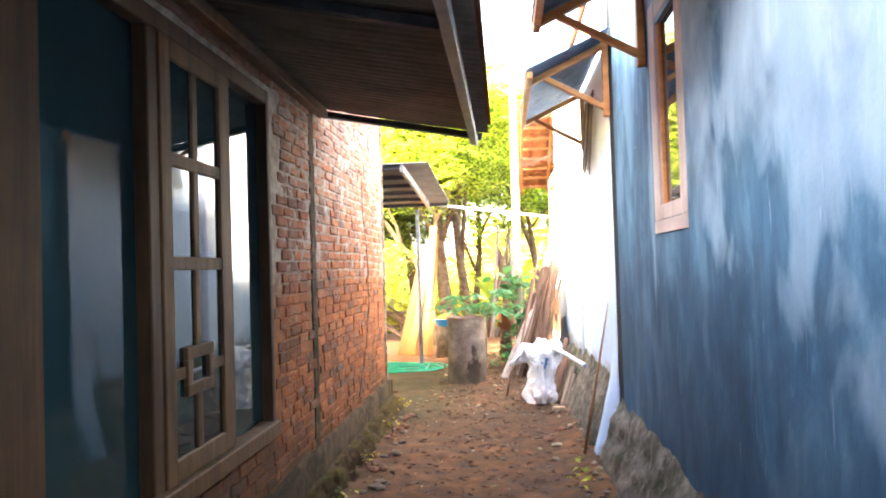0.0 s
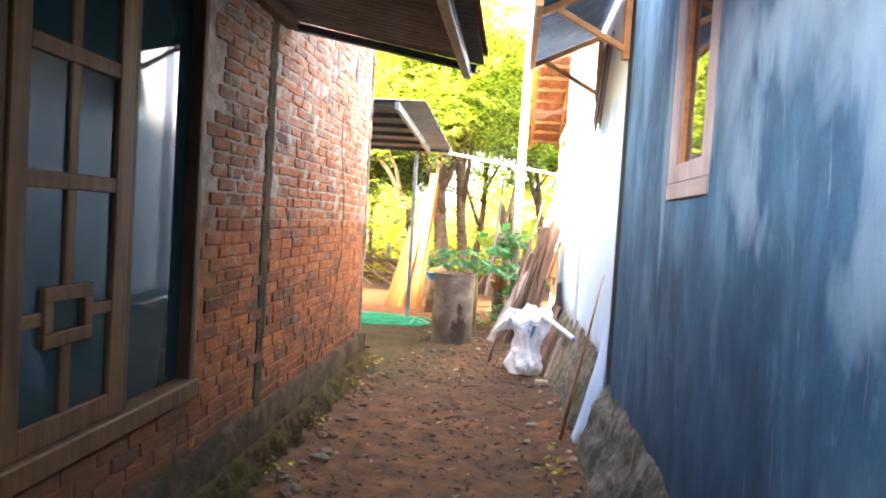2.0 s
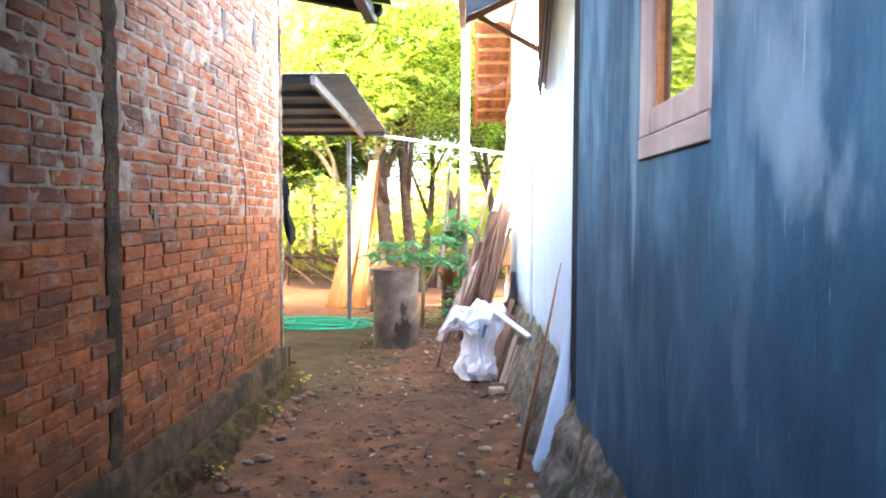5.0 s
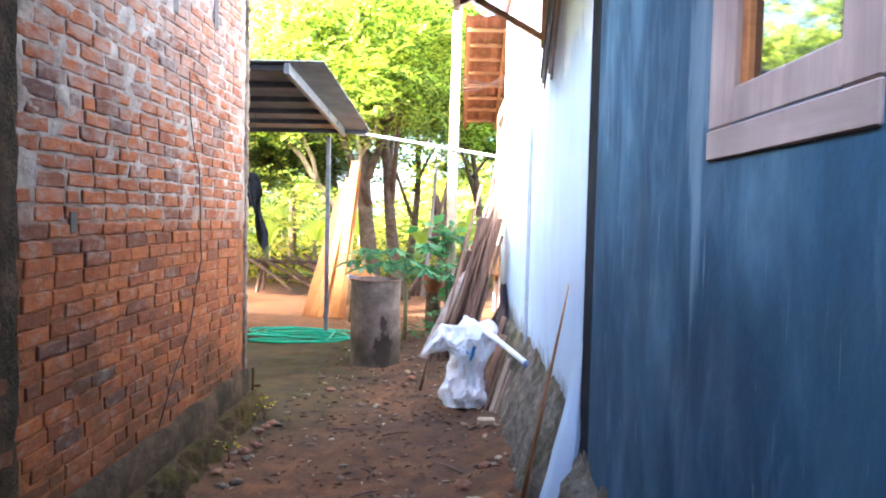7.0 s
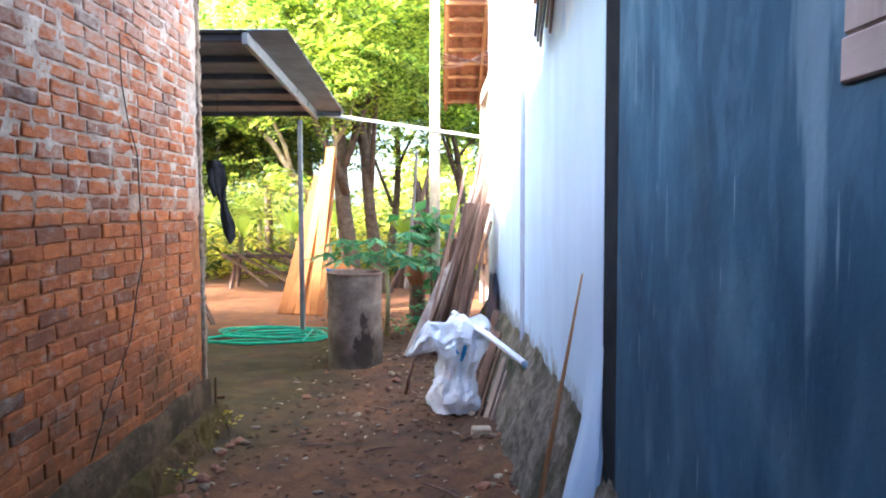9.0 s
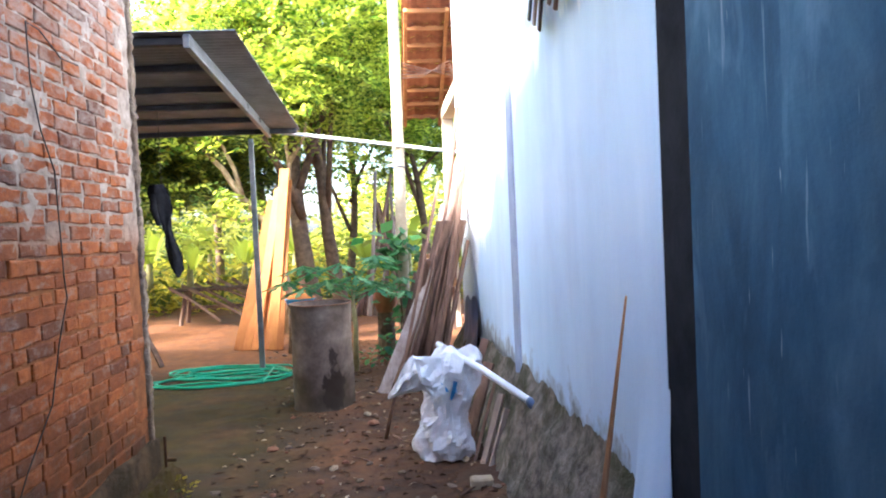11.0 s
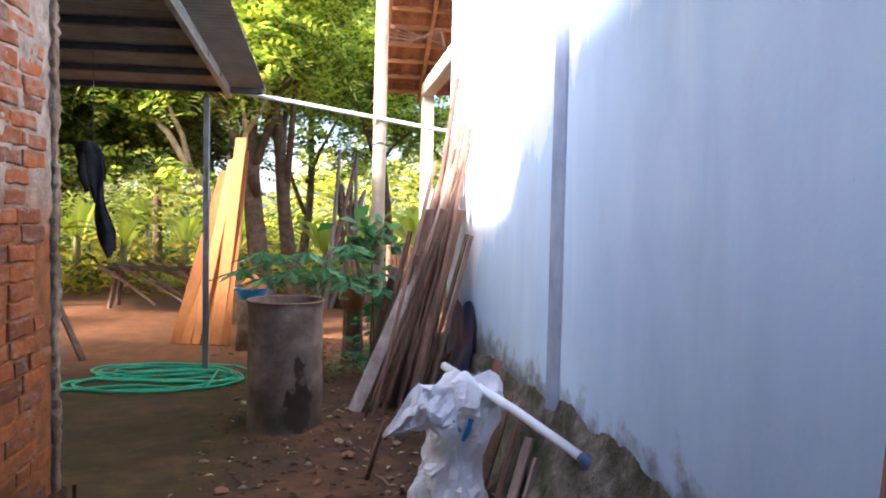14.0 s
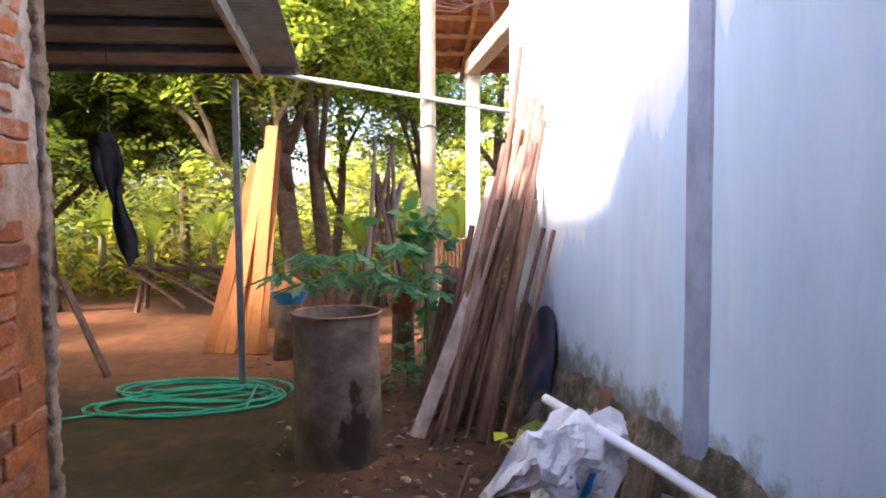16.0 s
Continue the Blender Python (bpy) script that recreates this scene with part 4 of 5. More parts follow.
# ---- smaller things ----
def hose():
    h = thing("garden_hose", (-1.7, 12.6, 0), "green garden hose lying in loose coils", "hose")
    random.seed(3)
    pts = []
    for k in range(0, 7 * 22):
        a = 2 * math.pi * k / 22
        r = 0.38 + 0.22 * math.sin(a * 0.37 + 1) + 0.10 * math.sin(a * 1.62)
        x = -1.86 + (r + 0.25) * math.cos(a) + 0.10 * math.sin(a * 0.21)
        y = 12.85 + r * 0.75 * math.sin(a) + 0.24 * math.sin(a * 0.33)
        pts.append((x, y, ground_height(x, y) + 0.012 + 0.03 * (0.5 + 0.5 * math.sin(a * 0.61)) * (k / 200)))
    for k in range(24):
        s = k / 23
        x, y = -1.35 - 1.55 * s, 12.3 - 0.25 * s + 0.28 * math.sin(3.0 * s)
        pts.append((x, y, ground_height(x, y) + 0.012))
    part("tube", Geo().tube(pts, 0.0125, 6), HOSE, h, smooth=True)
    part("coupling", Geo().tube([pts[-1], Vector(pts[-1]) + Vector((-0.06, -0.02, 0.003))], 0.017, 8), NAVY, h, "dark hose coupling")


def sack():
    s = thing("sack", (0.42, 9.3, 0), "crumpled white woven plastic sack with a torn flap, stuffed with scrap", "sack")
    cy, n = 9.32, 44
    heights = (0.0, 0.02, 0.09, 0.163, 0.236, 0.31, 0.40, 0.49, 0.583, 0.674, 0.73, 0.755)
    lefts = (0.33, 0.27, 0.215, 0.225, 0.265, 0.31, 0.29, 0.274, 0.275, 0.30, 0.34, 0.42)
    rights = (0.58, 0.625, 0.635, 0.63, 0.62, 0.615, 0.63, 0.66, 0.705, 0.72, 0.705, 0.64)
    depths = (0.10, 0.14, 0.16, 0.15, 0.13, 0.12, 0.13, 0.14, 0.14, 0.125, 0.085, 0.02)

    def body(v, a):
        q = v * (len(heights) - 1)
        pick = lambda row: float(np.interp(q, range(len(row)), row))
        mid, half = (pick(lefts) + pick(rights)) / 2, (pick(rights) - pick(lefts)) / 2
        ca, sa = math.cos(a), math.sin(a)
        ridge = lambda sc, o: 0.5 - abs(lay_noise((ca * 0.9 + 0.8 * v, sa * 0.9, v * 2.1), sc, o))
        fold = 0.10 * (ridge(1.5, 1) - 0.3) + 0.065 * (ridge(2.7, 5) - 0.3) + 0.024 * (ridge(6, 7) - 0.3) + 0.05 * lay_noise((ca, sa, 2 * v), 1.6, 3)
        fold *= min(1, 4 * (1.02 - v))
        return (mid + ca * (half + fold), cy + sa * (pick(depths) + fold), pick(heights) + 0.05 * math.sin(3 * a + 1) * v * v)

    g = Geo().grid(span(0, 1, 30), span(0, 2 * math.pi, n), body)
    g.f.append(tuple(range(len(g.v) - n - 1, len(g.v) - 1)))
    part("cloth", g, SACK, s)

    def flap(u, w, off=0.0):
        # an ear of cloth folded out: crest, tip, and a lower edge that hangs in
        crest = [Vector(q) for q in ((0.42, 9.24, 0.74), (0.30, 9.17, 0.765), (0.22, 9.13, 0.785), (0.13, 9.14, 0.66), (0.055, 9.17, 0.53), (0.04, 9.18, 0.49))]
        under = [Vector(q) for q in ((0.44, 9.15, 0.50), (0.36, 9.11, 0.48), (0.28, 9.10, 0.55), (0.20, 9.12, 0.53), (0.10, 9.16, 0.50), (0.045, 9.18, 0.485))]
        i = min(4, int(u * 5))
        top, low = crest[i].lerp(crest[i + 1], u * 5 - i), under[i].lerp(under[i + 1], u * 5 - i)
        p = top.lerp(low, w)
        puff = math.sin(math.pi * min(1, 0.08 + 0.92 * u)) * math.sin(math.pi * min(1, 0.1 + 0.9 * w))
        crease = 0.5 - abs(lay_noise((u * 1.4, w * 0.9, 0.3), 3.4, 2))
        return p + Vector((0, -0.06 * puff - 0.17 * (crease - 0.3) * puff + off, 0.025 * lay_noise((u, w, 0), 5, 4)))

    f = Geo().grid(span(0, 1, 15), span(0, 1, 11), flap)
    f.grid(span(0, 1, 15), span(0, 1, 11), lambda u, w: flap(u, w, 0.004))
    part("flap", f, SACK, s, "torn flap hanging off the sack")

    def front(x, z):
        """The point of the sack's near face at x, z."""
        q = float(np.interp(z, heights, range(len(heights))))
        l, r = float(np.interp(q, range(len(lefts)), lefts)), float(np.interp(q, range(len(rights)), rights))
        ca = max(-0.98, min(0.98, (x - (l + r) / 2) / ((r - l) / 2)))
        return Vector(body(q / (len(heights) - 1), 2 * math.pi - math.acos(ca)))

    for x0, z0, x1, z1, w0, w1 in ((0.51, 0.57, 0.485, 0.43, 0.030, 0.022), (0.415, 0.55, 0.45, 0.49, 0.012, 0.028)):
        st = Geo()
        for off in (-0.012, -0.009):
            st.grid(span(0, 1, 14), span(-0.5, 0.5, 4), lambda k, w, off=off: tuple(front(x0 + (x1 - x0) * k + w * (w0 + (w1 - w0) * k), z0 + (z1 - z0) * k) + Vector((0, off, 0))))
        part("print", st, BLUE_PLASTIC, s, "blue printed stroke")
    for k in range(5):
        part("scrap", Geo().tube([(0.46 + 0.03 * k, 9.34, 0.55), (0.45 + 0.035 * k, 9.35, 0.72), (0.47 + 0.04 * k, 9.36, 0.765 + 0.012 * (k % 2)), (0.50 + 0.04 * k, 9.35, 0.73)], 0.014, 7), (STEEL, GREY_WOOD)[k % 2], s, smooth=True)


_s = Mat("woven_sack", 0.45, 0.0, 0.4)
_w = _s.noise(4, 5, 0.65)
_c = _s.ramp(_w, (0.3, (0.68, 0.67, 0.68)), (0.6, (0.84, 0.84, 0.85)))
_c = _s.mix(_s.ramp(_s.noise(7, 5, 0.7), (0.58, 0.0), (0.75, 0.6)), _c, (0.33, 0.25, 0.18))
_s.color(_c)
_s.bump(_s.calc("ADD", _w, _s.noise(14, 4, 0.7)), 0.7, 0.02)
SACK = _s.m
hose()
sack()
p = thing("drain_pipe", (0.45, 9.6, 0.7), "white plastic pipe with a navy end socket on the sack", "pipe")
part("pipe", Geo().tube([(0.43, 9.62, 0.765), (0.70, 9.05, 0.66), (0.92, 8.50, 0.555)], 0.024, 12), PVC, p, smooth=True)
part("socket", Geo().tube([(0.905, 8.54, 0.562), (0.912, 8.51, 0.557), (0.935, 8.44, 0.543), (0.937, 8.43, 0.542)], [0.028, 0.033, 0.033, 0.028], 12), NAVY, p, "navy socket", True)
part("bung", Geo().tube([(0.937, 8.43, 0.542), (0.945, 8.405, 0.537)], 0.02, 10), PINK_WOOD, p)
random.seed(12)
for k, (x, y, x2, top, w, m) in enumerate(((0.62, 9.15, 0.80, 0.55, 0.10, OLD_WOOD), (0.66, 9.02, 0.82, 0.48, 0.07, GREY_WOOD), (0.60, 9.45, 0.80, 0.62, 0.09, OLD_WOOD), (0.55, 9.75, 0.82, 0.75, 0.06, OLD_WOOD), (0.70, 8.92, 0.84, 0.40, 0.05, GREY_WOOD))):
    o = thing("short_board", (x, y, 0), "short brown offcut board leaning beside the sack", "board", "offcuts beside the sack")
    part("board", board(Geo(), (x, y, 0.02), (x2, y + 0.1, top), w, 0.02, 30 * k - 40, 0.003), m, o)


def wall_wire():
    w = thing("wall_wire", (LX + 0.01, 7.2, 1.6), "thin black wire hanging down the brick wall", "wire")
    pts = [(7.95, 2.53), (7.75, 2.52), (7.55, 2.60), (7.42, 2.60), (7.44, 2.35), (7.50, 2.15), (7.62, 1.98), (7.63, 1.7), (7.65, 1.5), (7.66, 1.40), (7.56, 1.2), (7.45, 0.95), (7.2, 0.72), (6.95, 0.45)]
    part("strand", Geo().tube([(LX + 0.016 + 0.004 * (k % 2), y, z) for k, (y, z) in enumerate(pts)], 0.0032, 5), WIRE, w, smooth=True)


wall_wire()
# solid dark blocks paint the shade of the empty putlog holes
for k, (y, z, hy, hz) in enumerate(((7.22, 3.03, 0.045, 0.11), (7.98, 3.14, 0.045, 0.13), (6.02, 1.66, 0.03, 0.05))):
    part("putlog_hole", Geo().box((LX - 0.03, y - hy, z - hz), (LX + 0.0055, y + hy, z + hz), 0.004), WIRE, core, "solid dark block painting the shade of a putlog hole")


def garment():
    c = thing("hanging_shirt", (-2.2, 11.9, 2.3), "black shirt hanging limp from the canopy", "clothing")
    def cloth(v, a, off=0.0):
        z = 2.20 - 0.92 * v
        w = 0.03 + 0.05 * math.sin(math.pi * min(1, 0.25 + v * 0.55)) - 0.03 * v
        x = -2.25 + 0.17 * v + math.cos(a) * (w + 0.03 * math.sin(9 * v)) + 0.03 * lay_noise((a, v, 0), 5)
        y = 11.9 + math.sin(a) * (0.05 + 0.02 * math.sin(3 * a + 6 * v))
        return (x, y, z + 0.05 * math.sin(2 * a + 1) * v)
    part("cloth", Geo().grid(span(0, 1, 30), span(0, 2 * math.pi, 28), cloth), CLOTH, c, smooth=True)
    part("sleeve", Geo().tube([(-2.27, 11.86, 2.10), (-2.275, 11.84, 1.95), (-2.23, 11.84, 1.78)], [0.03, 0.038, 0.022], 10), CLOTH, c, smooth=True)
    part("cord", Geo().tube([(-2.2, 11.9, 2.95), (-2.2, 11.9, 2.2)], 0.004, 5), WIRE, c)


garment()


def trestle():
    t = thing("trestle_bench", (-3.1, 18.2, 0), "rough wooden trestle loaded with branches", "bench")
    for x, y, dx, dy in ((-3.80, 18.0, 0.1, 0.1), (-3.80, 18.5, 0.1, -0.1), (-2.50, 18.0, -0.1, 0.1), (-2.50, 18.5, -0.1, -0.1)):
        part("leg", board(Geo(), (x, y, 0), (x + dx, y + dy, 0.62), 0.07, 0.06, 0, 0.005), OLD_WOOD, t)
    part("top", Geo().box((-3.95, 18.05, 0.62), (-2.35, 18.45, 0.68), 0.008), OLD_WOOD, t)
    part("rail", Geo().box((-3.65, 18.22, 0.28), (-2.6, 18.28, 0.34), 0.005), OLD_WOOD, t)


trestle()
random.seed(21)
for k in range(6):
    a = Vector((-4.0 + 0.22 * k, 18.1 + 0.06 * k, 0.71 + 0.02 * k))
    b = a + Vector((1.2 + random.uniform(-0.3, 0.4), random.uniform(-1.2, -0.2), -0.60))
    pole("branch", a, (b.x, b.y, max(0.03, b.z)), 0.035, 0.025, OLD_WOOD, "bare branch lying over the trestle", "branch", 0, 0.05, "branches on the trestle", 7)
o = thing("prop_board", (-2.9, 13.4, 0), "brown board leaning beside the brick house", "board")
part("board", board(Geo(), (-2.85, 13.7, 0), (-3.4, 14.1, 0.95), 0.10, 0.025, 20, 0.003), OLD_WOOD, o)
random.seed(22)
for k in range(11):
    x = -0.62 + 0.10 * k
    pole("stake", (x, 18.0 + 0.05 * (k % 3), 0), (0.02 + random.uniform(-0.25, 0.35), 18.5, 2.5 + random.uniform(-0.6, 0.3)), 0.045, 0.03, random.choice((OLD_WOOD, GREY_WOOD)), "old pole stacked upright in the yard", "pole", 0, 0.02, "stack of upright poles", 8)


def crate():
    c = thing("bamboo_crate", (0.85, 15.7, 0), "orange-brown bamboo slat crate on wooden legs", "crate")
    for k in range(11):
        x = 0.58 + 0.05 * k
        part("slat", Geo().box((x, 15.50, 0.70), (x + 0.035, 15.515, 1.22), 0.003), CASEMENT_WOOD, c)
    for z in (0.74, 0.98, 1.17):
        part("rail", Geo().box((0.55, 15.516, z), (1.15, 15.545, z + 0.035), 0.003), OLD_WOOD, c)
    part("box", Geo().box((0.56, 15.546, 0.68), (1.14, 16.0, 1.20), 0.01), OLD_WOOD, c)
    for x in (0.60, 1.06):
        part("leg", Geo().box((x, 15.6, -0.05), (x + 0.05, 15.65, 0.68), 0.004), OLD_WOOD, c)


crate()
o = thing("tree_stump", (-1.16, 14.4, 0), "short cut tree stump", "stump")
part("stump", Geo().tube([(-1.16, 14.4, -0.05), (-1.16, 14.4, 0.3), (-1.17, 14.4, 0.59)], [0.2, 0.17, 0.165], 14), BARK, o, smooth=True)
o = thing("blue_basin", (-1.16, 14.4, 0.59), "bright blue plastic basin on a stump", "basin")
prof = [(0.12, 0.0), (0.17, 0.05), (0.20, 0.13), (0.215, 0.135), (0.20, 0.125), (0.16, 0.04), (0.0, 0.012)]
part("bowl", Geo().grid(prof, span(0, 2 * math.pi, 24), lambda p, a: (-1.16 + p[0] * math.cos(a), 14.4 + p[0] * math.sin(a), 0.592 + p[1])), BLUE_PLASTIC, o, smooth=True)
o = thing("bamboo_hat", (-1.14, 14.42, 0.73), "tan conical woven hat lying on the basin", "hat")
part("cone", Geo().grid([(0.2, 0.0), (0.1, 0.09), (0.0, 0.16), (0.1, 0.085), (0.195, -0.004)], span(0, 2 * math.pi, 24), lambda p, a: (-1.14 + p[0] * math.cos(a), 14.42 + p[0] * math.sin(a), 0.735 + p[1])), SAWN, o, smooth=True)
o = thing("clay_pot", (0.05, 13.6, 0), "brown clay pot at the foot of the bamboo", "pot")
prof = [(0.0, 0.0), (0.10, 0.0), (0.15, 0.12), (0.16, 0.22), (0.12, 0.31), (0.14, 0.34), (0.125, 0.34), (0.10, 0.30), (0.13, 0.2), (0.0, 0.1)]
part("pot", Geo().grid(prof, span(0, 2 * math.pi, 24), lambda p, a: (0.02 + p[0] * math.cos(a), 13.62 + p[0] * math.sin(a), 0.56 + p[1])), TILE, o, smooth=True)
part("stand", Geo().tube([(0.02, 13.62, -0.05), (0.02, 13.62, 0.57)], [0.13, 0.11], 10), BARK, o)
# slats and boards stowed under the far tin canopy
random.seed(31)
for k in range(6):
    y = 7.25 + 0.12 * k
    o = thing("stowed_board", (0.9, y, 2.6), "old wooden slat stowed on the wall below the tin canopy", "slat", "slats below the tin canopy")
    part("slat", board(Geo(), (0.905, y + 0.25, 2.62 + 0.06 * (k % 3)), (0.935, y - 0.05, 3.40), 0.06, 0.014, 80, 0.002), (OLD_WOOD, GREY_WOOD, DARK_STEEL)[k % 3], o)


# ---- stones and litter ----
def stone_mesh(seed, mat):
    random.seed(seed)
    bm = bmesh.new()
    bmesh.ops.create_icosphere(bm, subdivisions=1, radius=1.0)
    for q in bm.verts:
        q.co *= random.uniform(0.75, 1.15)
        q.co.z *= 0.6
    me = bpy.data.meshes.new("stone")
    bm.to_mesh(me)
    bm.free()
    me.materials.append(mat)
    return me


RED_CHIP = simple("brick_fragment", (0.17, 0.075, 0.042), (0.30, 0.14, 0.08), 14, 0.95, 0, 0.6)
PALE_CHIP = simple("pale_chip", (0.28, 0.20, 0.12), (0.48, 0.38, 0.25), 14, 0.9, 0, 0.5)
kinds = [(stone_mesh(40 + k, m), m) for k, m in enumerate((STONE, STONE, STONE, RED_CHIP, RED_CHIP, STONE, PALE_CHIP, PALE_CHIP))]
random.seed(44)
spots = []
for k in range(64):
    x = random.uniform(-1.1, 0.75)
    y = random.uniform(3.6, 12.2) if k % 3 else random.uniform(9.2, 12)
    spots.append((x, y, random.choice((0.015, 0.02, 0.03, 0.038))))
for k in range(52):
    spots.append((LX + 0.22 + random.uniform(0, 0.22), random.uniform(3.2, 8.9), random.choice((0.03, 0.045, 0.06))))
for k in range(58):
    spots.append((0.55 + random.uniform(0, 0.2), random.uniform(4.5, 10.5), random.choice((0.018, 0.03, 0.042))))
for k in range(62):
    spots.append((random.uniform(-1.6, 0.15), random.uniform(12.6, 14.6), random.choice((0.02, 0.03, 0.04))))
for k in range(52):
    spots.append((random.uniform(-0.75, 0.45), random.uniform(6.6, 11.2), random.choice((0.018, 0.026, 0.034, 0.045))))
spots += [(0.40, 7.30, 0.075), (0.47, 7.05, 0.05), (-1.02, 5.75, 0.075), (-0.85, 9.75, 0.06), (-0.1, 10.3, 0.06), (0.55, 7.6, 0.06)]
for x, y, r in spots:
    me, m = random.choice(kinds[:6] if x < LX + 0.45 else kinds)
    label = {STONE.name: "small grey-brown stone on the earth", RED_CHIP.name: "red brick fragment on the earth", PALE_CHIP.name: "pale chip of wood or plaster on the earth"}[m.name]
    o = tagged(new("stone", me), label, "stone", "stones and chips on the ground")
    o.matrix_basis = Matrix.Translation((x, y, ground_height(x, y) + 0.25 * r)) @ pose(0, 0, 0, random.uniform(-15, 15), random.uniform(-15, 15), random.uniform(0, 360)) @ Matrix.Diagonal((r, r * random.uniform(0.6, 1.1), r * random.uniform(0.5, 0.9), 1))
o = thing("foam_block", (0.60, 8.62, 0.03), "yellowish foam block beside the sack", "block")
part("block", Geo().box((0.53, 8.57, 0.02), (0.67, 8.66, 0.09), 0.01), PALE_CHIP, o)
# broken sticks on the earth
random.seed(61)
for k in range(16):
    x, y, a, l = random.uniform(-0.7, 0.5), random.uniform(6.8, 11.4), random.uniform(0, 3.1), random.uniform(0.10, 0.30)
    p0 = Vector((x, y, ground_height(x, y) + 0.012))
    p1 = Vector((x + l * math.cos(a), y + l * math.sin(a), 0))
    p1.z = ground_height(p1.x, p1.y) + 0.014
    o = thing("broken_stick", p0, "thin broken brown stick lying on the earth", "stick", "sticks on the ground")
    part("shaft", Geo().tube([p0, p0.lerp(p1, 0.5) + Vector((0, 0, 0.008)), p1], [0.008, 0.007, 0.004], 6), OLD_WOOD, o, smooth=True)
# dead leaves, twigs and grit
random.seed(45)
g = Geo()
for k in range(1900):
    x, y = random.uniform(-1.15, 0.8), random.uniform(3, 15)
    z = ground_height(x, y) + 0.006
    a, l, w = random.uniform(0, 6.28), random.uniform(0.012, 0.045), random.uniform(0.006, 0.016)
    ca, sa = math.cos(a), math.sin(a)
    g.add([(x - l * ca, y - l * sa, z), (x + w * sa, y - w * ca, z + 0.008), (x + l * ca, y + l * sa, z + 0.003), (x - w * sa, y + w * ca, z + 0.01)], [(0, 1, 2, 3)])
for k in range(170):
    x, y = random.uniform(-0.8, 0.6), random.uniform(8.6, 11.6)
    z = ground_height(x, y) + 0.006
    a, l, w = random.uniform(0, 6.28), random.uniform(0.015, 0.045), random.uniform(0.006, 0.02)
    ca, sa = math.cos(a), math.sin(a)
    g.add([(x - l * ca, y - l * sa, z), (x + w * sa, y - w * ca, z + 0.014), (x + l * ca, y + l * sa, z + 0.004), (x - w * sa, y + w * ca, z + 0.016)], [(0, 1, 2, 3)])
_l = Mat("leaf_litter", 0.9, 0.0, 0.2)
_l.color(_l.ramp(_l.island(), (0.0, (0.030, 0.016, 0.009)), (0.55, (0.085, 0.045, 0.022)), (0.85, (0.17, 0.085, 0.04)), (1.0, (0.42, 0.33, 0.22))))
LITTER = _l.m
tagged(part("leaf_litter", g, LITTER), "dead leaves and chips strewn over the earth", "litter", kind="stuff")

# ---- plants ----
def sprig(pairs, length, leaf, width):
    """A feather of small leaflets along a bent stalk: corners as an array (leaflets, 4, 3)."""
    out = []
    for k in range(pairs):
        s = (k + 0.6) / pairs
        x, z = length * s, -0.35 * length * s * s
        size = leaf * (1 - 0.45 * abs(s - 0.45) * 2)
        for side in (-1, 1):
            tip = np.array((x + 0.35 * size, side * size, z - 0.22 * size))
            root = np.array((x, 0.0, z))
            mid = (tip + root) / 2
            out.append((root, mid + (width, 0, 0.1 * width), tip, mid - (width, 0, -0.1 * width)))
    return np.array(out)


def scatter(template, centres, rng, scale=(0.7, 1.3), tilt=1.0):
    """Copies of a leaf template at the centres, turned at random."""
    n = len(centres)
    yaw, pitch, roll = rng.uniform(0, 2 * np.pi, n), rng.uniform(-0.9, 0.7, n) * tilt, rng.uniform(-0.6, 0.6, n)
    cy, sy, cp, sp, cr, sr = np.cos(yaw), np.sin(yaw), np.cos(pitch), np.sin(pitch), np.cos(roll), np.sin(roll)
    rot = np.zeros((n, 3, 3))
    rot[:, 0, 0], rot[:, 0, 1], rot[:, 0, 2] = cy * cp, cy * sp * sr - sy * cr, cy * sp * cr + sy * sr
    rot[:, 1, 0], rot[:, 1, 1], rot[:, 1, 2] = sy * cp, sy * sp * sr + cy * cr, sy * sp * cr - cy * sr
    rot[:, 2, 0], rot[:, 2, 1], rot[:, 2, 2] = -sp, cp * sr, cp * cr
    size = rng.uniform(*scale, n)
    flat = template.reshape(-1, 3)
    pts = np.einsum("nij,kj->nki", rot, flat) * size[:, None, None] + centres[:, None, :]
    return pts.reshape(-1, 3)


def quad_mesh(name, pts, mat):
    n = len(pts) // 4
    me = bpy.data.meshes.new(name)
    me.vertices.add(4 * n)
    me.vertices.foreach_set("co", pts.astype(np.float32).ravel())
    me.loops.add(4 * n)
    me.loops.foreach_set("vertex_index", np.arange(4 * n, dtype=np.int32))
    me.polygons.add(n)
    me.polygons.foreach_set("loop_start", np.arange(0, 4 * n, 4, dtype=np.int32))
    me.update(calc_edges=True)
    me.validate()
    me.materials.append(mat)
    return me


FEATHER = sprig(6, 0.44, 0.135, 0.030)
WIDE = sprig(4, 0.40, 0.16, 0.045)


